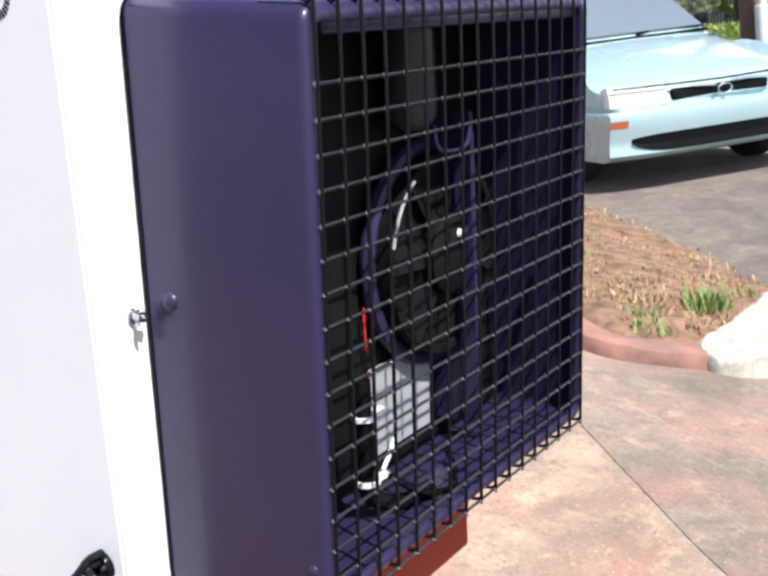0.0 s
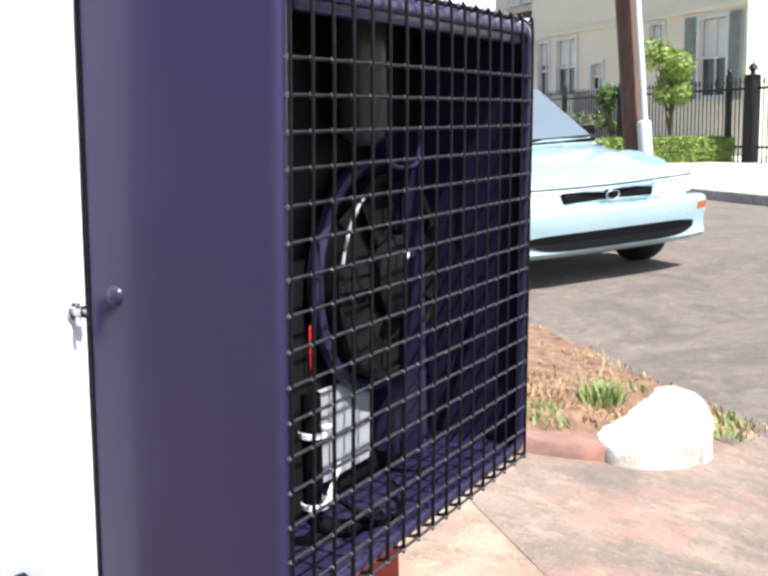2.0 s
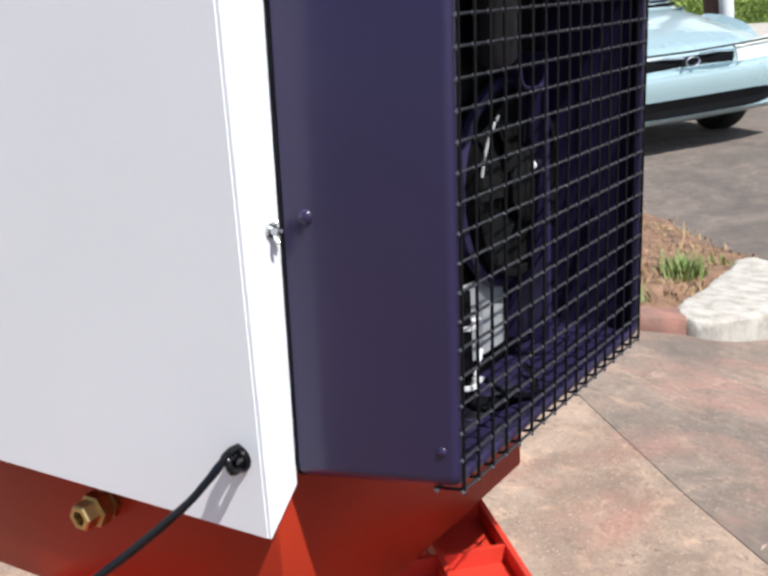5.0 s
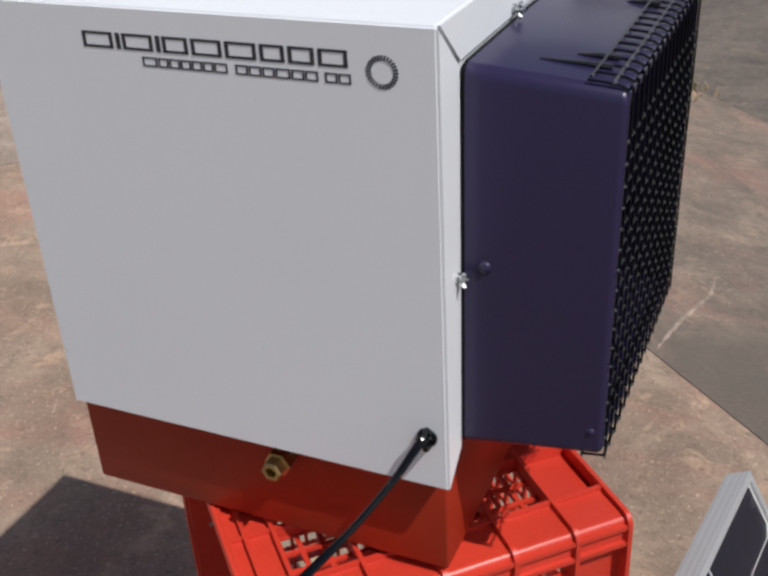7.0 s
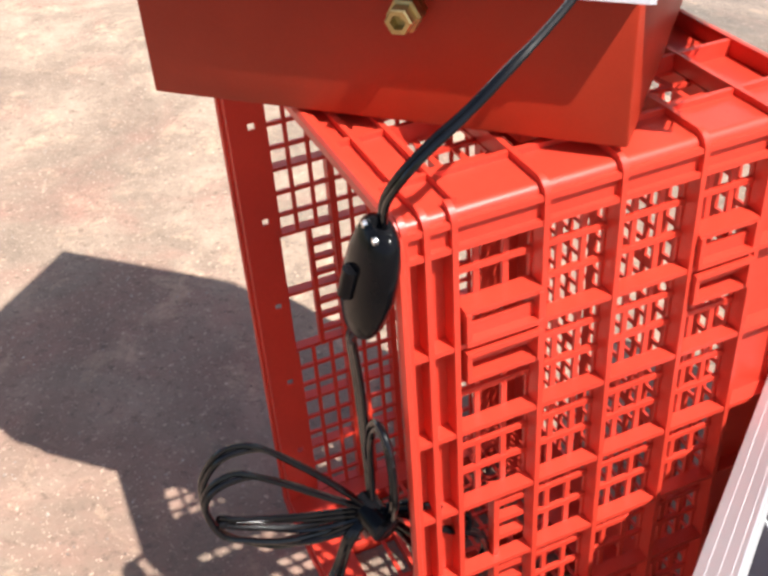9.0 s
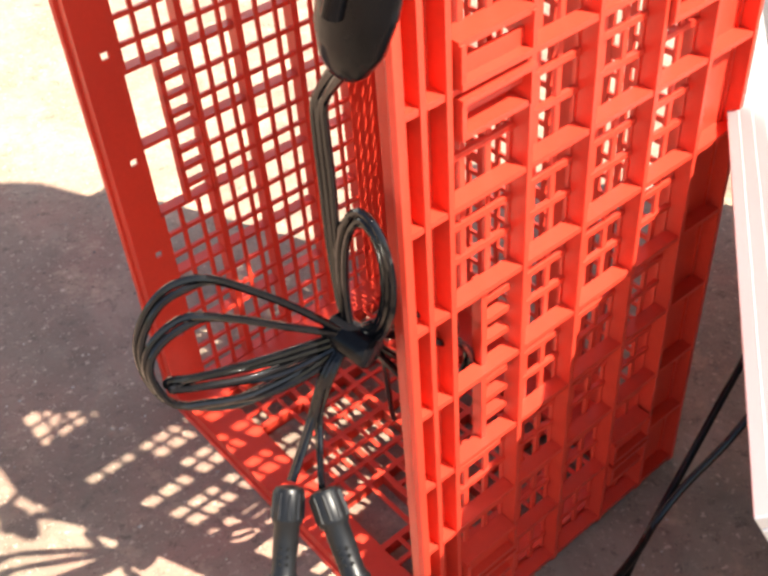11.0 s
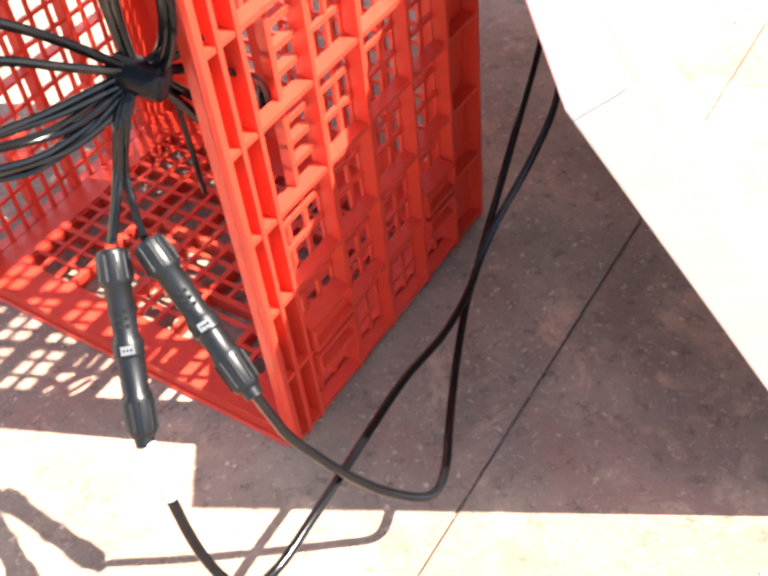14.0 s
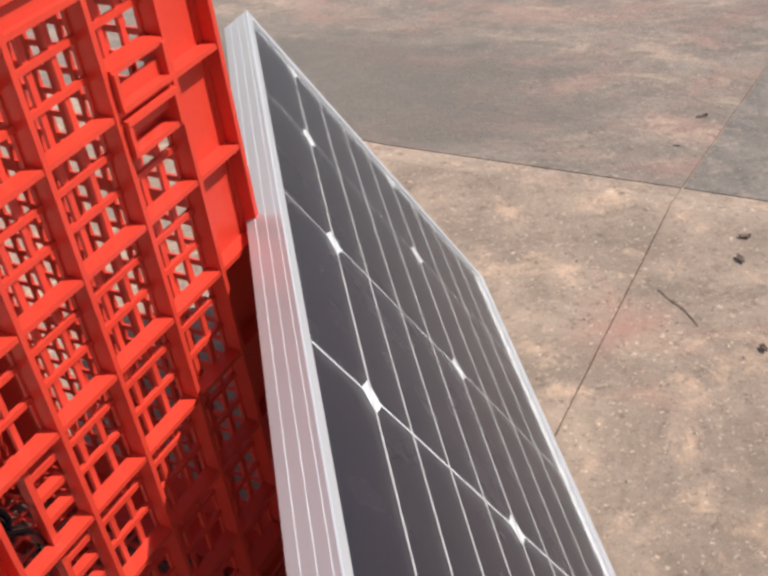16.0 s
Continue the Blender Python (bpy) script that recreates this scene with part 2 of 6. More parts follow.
LAMPGLASS = mat("headlight_lens", (0.80, 0.81, 0.76), (0.72, 0.73, 0.68), 0.12, 0, 20, 60, coat=0.5)
AMBER = mat("amber_lens", (0.50, 0.15, 0.07), (0.42, 0.12, 0.055), 0.2, 0, 20, 60, coat=0.4)
STUCCO = mat("cream_stucco", (0.84, 0.77, 0.62), (0.79, 0.72, 0.57), 0.9, 0, 0.5, 9, 0.004)
TRIMW = mat("white_trim", (0.74, 0.74, 0.70), (0.66, 0.66, 0.62), 0.6, 0, 2, 30)
PLINTH = mat("grey_stone_plinth", (0.34, 0.32, 0.30), (0.24, 0.23, 0.22), 0.9, 0, 2, 20, 0.01)
ROOF = mat("grey_brown_shingles", (0.17, 0.15, 0.14), (0.12, 0.11, 0.10), 0.9, 0, 3, 25, 0.01)
PORCHROOF = mat("dark_brown_shingles", (0.10, 0.065, 0.05), (0.07, 0.045, 0.036), 0.9, 0, 3, 25, 0.01)
ROOFPINK = mat("pale_pink_roof", (0.60, 0.48, 0.44), (0.54, 0.43, 0.39), 0.85, 0, 1, 12)
PANE = mat("window_pane", (0.05, 0.06, 0.07), (0.07, 0.08, 0.09), 0.06, 0, 2, 30, rvar=0.02)
SHUTTER = mat("grey_green_shutter", (0.26, 0.28, 0.25), (0.21, 0.23, 0.20), 0.6, 0, 3, 40)
IRON = mat("black_iron", (0.009, 0.009, 0.010), (0.018, 0.017, 0.017), 0.5, 0.3, 20, 100)


# ---- helpers for meshes ----
def part(name, bm, material, parent=None, label="", smooth=False, normals=True):
    if normals:
        bmesh.ops.recalc_face_normals(bm, faces=bm.faces)
    me = bpy.data.meshes.new(name)
    bm.to_mesh(me)
    bm.free()
    me.materials.append(material)
    if smooth:
        for poly in me.polygons:
            poly.use_smooth = True
        me.set_sharp_from_angle(angle=radians(38))
    return place(name, me, parent, label)


def place(name, me, parent=None, label="", m=None):
    ob = new(name, me)
    if m is not None:
        ob.matrix_basis = m
    if parent is not None:
        ob.parent = parent
        if parent.parent is None:
            ob.matrix_parent_inverse = parent.matrix_basis.inverted()
    if label:
        ob["label"] = label
    return ob


def thing(name, label, category, at=(0, 0, 0), group=""):
    ob = new(name)
    ob.location = at
    ob.matrix_basis = Matrix.Translation(at)
    return tagged(ob, label, category, group)


def box(bm, x0, x1, y0, y1, z0, z1, f=None, bevel=0.0, seg=2):
    vs = [Vector((x, y, z)) for x in (x0, x1) for y in (y0, y1) for z in (z0, z1)]
    vs = [bm.verts.new(f(v) if (f and not bevel) else v) for v in vs]
    faces = [bm.faces.new([vs[i] for i in q]) for q in
             ((0, 1, 3, 2), (4, 6, 7, 5), (0, 4, 5, 1), (2, 3, 7, 6), (0, 2, 6, 4), (1, 5, 7, 3))]
    if bevel:
        edges = list({e for fc in faces for e in fc.edges})
        r = bmesh.ops.bevel(bm, geom=edges, offset=bevel, segments=seg, affect="EDGES", profile=0.5)
        if f:
            for v in {v for fc in r["faces"] for v in fc.verts} | {v for v in vs if v.is_valid}:
                v.co = f(v.co)
    return bm


def frame_axes(d):
    d = d.normalized()
    a = d.cross(Vector((0, 0, 1)))
    if a.length < 1e-3:
        a = d.cross(Vector((0, 1, 0)))
    a.normalize()
    return a, d.cross(a)


def sweep(bm, pts, r, n=8, cap=True):
    """A tube along the points; r is one radius or one for each point."""
    pts = [Vector(p) for p in pts]
    rs = r if isinstance(r, (list, tuple)) else [r] * len(pts)
    rings, a = [], None
    for i, p in enumerate(pts):
        d = (pts[min(i + 1, len(pts) - 1)] - pts[max(i - 1, 0)]).normalized()
        if a is None:
            a, b = frame_axes(d)
        else:
            a = (a - d * a.dot(d)).normalized()
            b = d.cross(a)
        rings.append([bm.verts.new(p + (a * math.cos(t) + b * math.sin(t)) * rs[i])
                      for t in [2 * math.pi * k / n for k in range(n)]])
    for q, w in zip(rings, rings[1:]):
        for k in range(n):
            bm.faces.new((q[k], q[(k + 1) % n], w[(k + 1) % n], w[k]))
    if cap:
        bm.faces.new(rings[0][::-1])
        bm.faces.new(rings[-1])
    return bm


def curve_pts(pts, steps=6, closed=False):
    """Points on a smooth line through the given ones."""
    p = [Vector(q) for q in pts]
    out, n = [], len(p)
    for i in range(n if closed else n - 1):
        p0 = p[(i - 1) % n] if closed or i else p[0]
        p1, p2 = p[i], p[(i + 1) % n]
        p3 = p[(i + 2) % n] if closed or i + 2 < n else p[-1]
        for k in range(steps):
            t = k / steps
            out.append(0.5 * ((2 * p1) + (p2 - p0) * t + (2 * p0 - 5 * p1 + 4 * p2 - p3) * t * t
                              + (3 * p1 - p0 - 3 * p2 + p3) * t ** 3))
    if not closed:
        out.append(p[-1])
    return out


def lathe(bm, p0, axis, profile, n=16):
    """A turned body: profile of (distance along the axis, radius)."""
    p0, axis = Vector(p0), Vector(axis).normalized()
    a, b = frame_axes(axis)
    rings = [[bm.verts.new(p0 + axis * h + (a * math.cos(t) + b * math.sin(t)) * max(r, 1e-5))
              for t in [2 * math.pi * k / n for k in range(n)]] for h, r in profile]
    for q, w in zip(rings, rings[1:]):
        for k in range(n):
            bm.faces.new((q[k], q[(k + 1) % n], w[(k + 1) % n], w[k]))
    bm.faces.new(rings[0][::-1])
    bm.faces.new(rings[-1])
    return bm


def polyprism(bm, outline, f, d0, d1):
    """A plate: outline of 2D points, mapped by f(a, b, depth)."""
    lo = [bm.verts.new(f(a, b, d0)) for a, b in outline]
    hi = [bm.verts.new(f(a, b, d1)) for a, b in outline]
    bm.faces.new(lo[::-1])
    bm.faces.new(hi)
    n = len(outline)
    for k in range(n):
        bm.faces.new((lo[k], lo[(k + 1) % n], hi[(k + 1) % n], hi[k]))
    return bm


def fresh():
    return bmesh.new()


# the yard's own axes: the street runs along U, V points from the yard to the street
U, V = Vector((-0.70711, 0.70711, 0)), Vector((0.70711, 0.70711, 0))


def slope(v):
    return -0.29 * min(max((v - 0.75) / 1.5, 0.0), 1.0)


def uvw(u, v, w):
    return U * u + V * v + Vector((0, 0, w))


# ---- ground, driveway, street ----
bm = fresh()
box(bm, -700, 700, -700, 700, -1.2, -0.36)
tagged(part("ground", bm, EARTH), "dry bare ground stretching to the horizon", "ground", kind="structure")


def sloped_plate(name, outline, material, label, category, thick=0.05, cuts=(), rise=0.0, noise_amp=0.0):
    bm = fresh()
    polyprism(bm, outline, lambda a, b, d: Vector((a, b, d)), -thick, 0.0)
    for c in cuts:
        bmesh.ops.bisect_plane(bm, geom=bm.verts[:] + bm.edges[:] + bm.faces[:], plane_co=(0, c, 0), plane_no=(0, 1, 0))
    for v in bm.verts:
        v.co = uvw(v.co.x, v.co.y, v.co.z + slope(v.co.y) + rise)
    return tagged(part(name, bm, material), label, category, kind="structure")


CUTS = (0.75, 1.1, 1.5, 1.9, 2.25)
G = 0.0014
near_edge = [(-0.106 + G, 0.812), (0.3, 0.80), (0.6, 0.82), (1.1, 0.80), (2.0, 0.815), (2.452, 0.82)]
sloped_plate("pavement_yard", [(-0.106 + G, -5.0), (2.452, -5.0)] + [(a, b - G) for a, b in near_edge[::-1]], DRIVE,
             "worn concrete yard slab with faded red paint", "pavement", cuts=CUTS)
sloped_plate("pavement_apron", [(a, b + G) for a, b in near_edge] + [(2.46, 1.13), (2.32, 1.13), (2.32, 1.4), (3.3, 2.28), (-0.106 + G, 2.28)],
             APRON, "sloping concrete driveway apron with faded red paint", "pavement", cuts=CUTS)
sloped_plate("pavement_side", [(-6.0, -5.0), (-0.106 - G, -5.0), (-0.106 - G, 0.812 - G), (-6.0, 0.835 - G)], DRIVE,
             "worn concrete slab beside a straight joint", "pavement", cuts=CUTS)
sloped_plate("pavement_side_apron", [(-6.0, 0.835 + G), (-0.106 - G, 0.812 + G), (-0.106 - G, 2.28), (-6.0, 2.28)], SIDEAPRON,
             "sloping concrete slab towards the street", "pavement", cuts=CUTS)
for v0, v1 in ((-0.62, -0.14), (-0.14, 0.30), (0.30, 1.0)):
    u0 = 2.458
    while u0 < 16:
        u1 = u0 + 1.65
        bm = fresh()
        box(bm, u0, u1 - 0.02, v0 + 0.01, v1 - 0.01, -0.06, 0.0, bevel=0.006, seg=1, f=lambda c: uvw(c.x, c.y, c.z))
        tagged(part("pavement_walk", bm, SIDEWALK), "reddish concrete sidewalk slab with pale joints", "pavement", kind="structure")
        u0 = u1
bm = fresh()
box(bm, 2.45, 16, -0.62, 1.0, -0.09, -0.012, f=lambda c: uvw(c.x, c.y, c.z))
tagged(part("pavement_bed", bm, PALEWALK), "pale mortar bed showing in the sidewalk joints", "pavement", kind="structure")
bm = fresh()
box(bm, 2.45, 40, -14, -0.63, -0.3, -0.01, f=lambda c: uvw(c.x, c.y, c.z))
tagged(part("ground_lawn", bm, EARTH), "patchy lawn beside the sidewalk", "lawn", kind="structure")
bm = fresh()
camber = [(2.2, -0.303), (2.8, -0.274), (3.4, -0.244), (4.0, -0.215), (4.6, -0.188), (5.2, -0.172), (5.8, -0.172), (6.6, -0.20), (7.5, -0.25), (8.32, -0.292)]
rows = [[bm.verts.new(uvw(a, b, c)) for b, c in camber + [(8.32, -0.5), (2.2, -0.5)]] for a in (-90, 90)]
for k in range(len(rows[0])):
    bm.faces.new((rows[0][k], rows[0][k - 1], rows[1][k - 1], rows[1][k]))
bm.faces.new(rows[0]), bm.faces.new(rows[1][::-1])
bmesh.ops.recalc_face_normals(bm, faces=bm.faces)
tagged(part("road", bm, ASPHALT), "worn grey asphalt street with pale gravel patches", "road", kind="structure")
bm = fresh()
box(bm, -90, 90, 8.32, 8.5, -0.5, -0.15, f=lambda c: uvw(c.x, c.y, c.z), bevel=0.02)
tagged(part("kerb_far", bm, PALEWALK), "low concrete kerb across the street", "kerb", kind="structure")
bm = fresh()
box(bm, -90, 90, 8.5, 16.5, -0.5, -0.165, f=lambda c: uvw(c.x, c.y, c.z))
tagged(part("pavement_far", bm, PALEWALK), "sunlit pale concrete sidewalk across the street", "pavement", kind="structure")

bm = fresh()
for v0, v1 in ((-5, 0.75), (0.75, 1.25), (1.25, 1.75), (1.75, 2.25)):
    q = [bm.verts.new(uvw(a, b, slope(b) - 0.0032)) for a, b in ((-6, v0), (2.45, v0), (2.45, v1), (-6, v1))]
    bm.faces.new(q)
tagged(part("pavement_subbase", bm, DRIVE), "gritty sub-base showing in the slab joints", "pavement", kind="structure")

# planted verge between the sidewalk and the street: a soil sheet, kerbs round it
bm = fresh()
nu, nv = 150, 26
grid = []
for i in range(nu + 1):
    row = []
    for j in range(nv + 1):
        u, v = 2.2 + 0.08 * i, 1.05 + 1.25 * j / nv
        lim = max(0.0, (v - 1.35)) * 0.75
        u += lim * max(0, 1 - i / 12)
        h = 0.055 + 0.03 * noise.noise((u * 2, v * 2, 0)) + 0.018 * noise.noise((u * 9, v * 9, 3))
        edge = min(j, nv - j, i, 3) / 3
        row.append(bm.verts.new(uvw(u, v, slope(v) * 0.92 + h * edge - (1 - edge) * 0.05)))
    grid.append(row)
for i in range(nu):
    for j in range(nv):
        bm.faces.new((grid[i][j], grid[i + 1][j], grid[i + 1][j + 1], grid[i][j + 1]))
tagged(part("verge", bm, SOIL, smooth=True), "verge of dry reddish-brown soil", "verge", kind="structure")



def kerb_piece(name, pts, width, height, material, label, seed):
    """A kerb along points of (u, v), rounded and worn on its upper edges."""
    bm = fresh()
    line = curve_pts([(a, b, 0) for a, b in pts], 12)
    rings = []
    for i, p in enumerate(line):
        d = (line[min(i + 1, len(line) - 1)] - line[max(i - 1, 0)]).normalized()
        nrm = Vector((-d.y, d.x, 0))
        ring = []
        wide = width if isinstance(width, float) else width[0] + (width[1] - width[0]) * i / (len(line) - 1)
        for s, h in ((0, -0.06), (0, 0.55), (0.04, 0.86), (0.14, 0.98), (0.5, 1.0), (0.86, 0.98), (0.97, 0.86), (1, 0.5), (1, -0.06)):
            q = p + nrm * (s * wide)
            wob = 0.005 * noise.noise((q.x * 9, q.y * 9, h * 3 + seed)) + 0.004 * noise.noise((q.x * 31, q.y * 31, h * 9 + seed))
            ring.append(bm.verts.new(uvw(q.x + wob, q.y + wob, slope(q.y) + h * height + 0.7 * wob)))
        rings.append(ring)
    for q, w in zip(rings, rings[1:]):
        for k in range(len(q) - 1):
            bm.faces.new((q[k], q[k + 1], w[k + 1], w[k]))
    bm.faces.new(rings[0])
    bm.faces.new(rings[-1][::-1])
    return tagged(part(name, bm, material, smooth=True), label, "kerb", kind="structure")


kerb_piece("kerb_red", [(8, 1.02), (6, 1.02), (4, 1.02), (2.8, 1.02), (2.40, 1.03), (2.25, 1.08), (2.19, 1.20), (2.17, 1.40)], -0.12, 0.05, REDKERB,
           "low kerb with faded red paint", 2)
# the kerb's end: a flat-topped whitewashed block with a round nose
bm = fresh()
foot = curve_pts([(a, c, 0) for a, c in ((2.15, 1.39), (2.13, 1.50), (2.19, 1.66), (2.33, 1.83), (2.55, 1.97), (2.74, 2.05), (2.87, 2.02), (2.84, 1.93),
                                         (2.75, 1.85), (2.61, 1.72), (2.47, 1.58), (2.34, 1.45), (2.25, 1.38))], 7, closed=True)
mid = sum(foot, Vector()) / len(foot)
rings = []
for inset, hh in ((0.0, -0.4), (0.0, 0.1), (0.0, 0.5), (0.002, 0.78), (0.007, 0.92), (0.018, 0.985), (0.045, 1.0)):
    ring_v = []
    for k, p in enumerate(foot):
        d = (foot[(k + 1) % len(foot)] - foot[k - 1]).normalized()
        q = p + Vector((-d.y, d.x, 0)) * (-inset)
        tall = -0.072 - 0.075 * (q.y - 1.4) - slope(q.y)
        wob = 0.006 * noise.noise((q.x * 9, q.y * 9, hh * 2)) + 0.005 * noise.noise((q.x * 37, q.y * 37, hh * 6))
        ring_v.append(bm.verts.new(uvw(q.x + wob, q.y - wob, slope(q.y) + hh * tall + (0.5 * wob if hh > 0.7 else 0))))
    rings.append(ring_v)
for q, w in zip(rings, rings[1:]):
    for k in range(len(q)):
        bm.faces.new((q[k], q[(k + 1) % len(q)], w[(k + 1) % len(q)], w[k]))
top_face = bm.faces.new(rings[-1])
bmesh.ops.triangulate(bm, faces=[top_face])
tagged(part("kerb_end", bm, WHITEKERB, smooth=True), "whitewashed rounded kerb end, stained along its foot", "kerb", kind="structure")


def tufts(name, spots, material, label, blades, height, seed, spread=0.12):
    r = random.Random(seed)
    verts, faces = [], []
    for u, v in spots:
        for _ in range(blades):
            a, b = u + r.gauss(0, spread), v + r.gauss(0, spread)
            h = height * r.uniform(0.4, 1.2)
            lean, turn = r.uniform(0.1, 0.9) * h, r.uniform(0, 6.28)
            w = 0.004 * r.uniform(0.6, 1.5)
            base = uvw(a, b, slope(b) * 0.92 + 0.035)
            side = Vector((math.cos(turn + 1.57), math.sin(turn + 1.57), 0)) * w
            tip = base + Vector((math.cos(turn) * lean, math.sin(turn) * lean, h))
            mid = base.lerp(tip, 0.5) + Vector((0, 0, h * 0.15))
            k = len(verts)
            verts += [base - side, base + side, mid + side * 0.7, mid - side * 0.7, tip]
            faces += [(k, k + 1, k + 2, k + 3), (k + 3, k + 2, k + 4)]
    me = bpy.data.meshes.new(name)
    me.from_pydata(verts, [], faces)
    me.materials.append(material)
    return tagged(new(name, me), label, "grass", kind="stuff")


r = random.Random(7)
tufts("grass_tufts", [(2.67, 1.63), (2.71, 1.67), (2.69, 1.65), (2.76, 1.70)], GRASS, "clump of green grass growing beside the kerb end", 60, 0.085, 3, 0.028)
tufts("grass_tufts", [(2.46, 1.30), (2.40, 1.30), (2.52, 1.33), (2.95, 1.95), (3.5, 1.5), (3.9, 1.7)], GRASS, "low tufts of green grass in the verge", 34, 0.05, 4, 0.035)
tufts("grass_gutter", [(2.54, 2.03), (2.60, 2.07), (2.66, 2.11), (2.42, 1.95)], GRASS, "thin grass at the foot of the kerb end", 30, 0.045, 5, 0.035)
tufts("dry_litter", [(r.uniform(2.5, 8), r.uniform(1.25, 2.15)) for _ in range(1500)], STRAW, "dry stalks and leaf litter lying on the verge", 8, 0.024, 9, 0.06)
verts, faces = [], []
for _ in range(2600):
    u, v = r.uniform(2.45, 6.5), r.uniform(1.2, 2.15)
    if u < 2.35 + 1.0 * max(0.0, v - 1.4):
        continue
    q = 0.004 + 0.016 * r.random() ** 3
    c = uvw(u, v, slope(v) * 0.92 + 0.05 + 0.03 * noise.noise((u * 2, v * 2, 0)) + 0.018 * noise.noise((u * 9, v * 9, 3)))
    k, a = len(verts), r.uniform(0, 6.28)
    verts += [c + Vector((math.cos(a + t) * q * r.uniform(0.6, 1.4), math.sin(a + t) * q * r.uniform(0.6, 1.4), -0.3 * q)) for t in (0, 1.26, 2.5, 3.8, 5.0)]
    verts.append(c + Vector((r.uniform(-0.3, 0.3) * q, r.uniform(-0.3, 0.3) * q, q * r.uniform(0.5, 1.0))))
    faces += [(k + i, k + (i + 1) % 5, k + 5) for i in range(5)]
me = bpy.data.meshes.new("soil_clods")
me.from_pydata(verts, [], faces)
me.materials.append(SOIL)
tagged(new("soil_clods", me), "small clods of reddish soil on the verge", "soil", kind="stuff")
bm = fresh()
sweep(bm, [uvw(3.20, 1.90, -0.17), uvw(3.23, 1.93, -0.115), uvw(3.27, 1.95, -0.065)], [0.006, 0.005, 0.003], 6)
tagged(part("dry_stalk", bm, STRAW, smooth=True), "pale dry stalk sticking out of the verge", "stalk")
tufts("dry_litter", [(r.uniform(2.5, 3.9), r.uniform(1.3, 2.1)) for _ in range(420)], STRAW, "dry straw strewn over the verge's end", 7, 0.034, 15, 0.05)
tufts("lawn_grass", [(r.uniform(4.5, 11), r.uniform(-2.6, -0.7)) for _ in range(500)], LEAF, "long dark green grass beside the sidewalk", 14, 0.12, 11, 0.1)

# ---- crate ----
CR = dict(u0=0.015, u1=0.372, v0=-0.1385, v1=0.133, w1=0.553)
CRATE_TURN = Matrix.Rotation(radians(-0.53), 3, "Z")


def cr(u, v, w):
    """Crate space to the world: the crate stands a little askew under the cooler."""
    return CRATE_TURN @ uvw(u, v, w) + Vector((0.0096, 0.0096, 0))


COLS = [-0.1096, -0.0568, -0.0100, 0.0417, 0.0893]
ROWS = [0.0109 + 0.0646 * i for i in range(9)]
RIB, DEEP, SHEET, ROUND = 0.0034, 0.0140, 0.0026, 0.0095


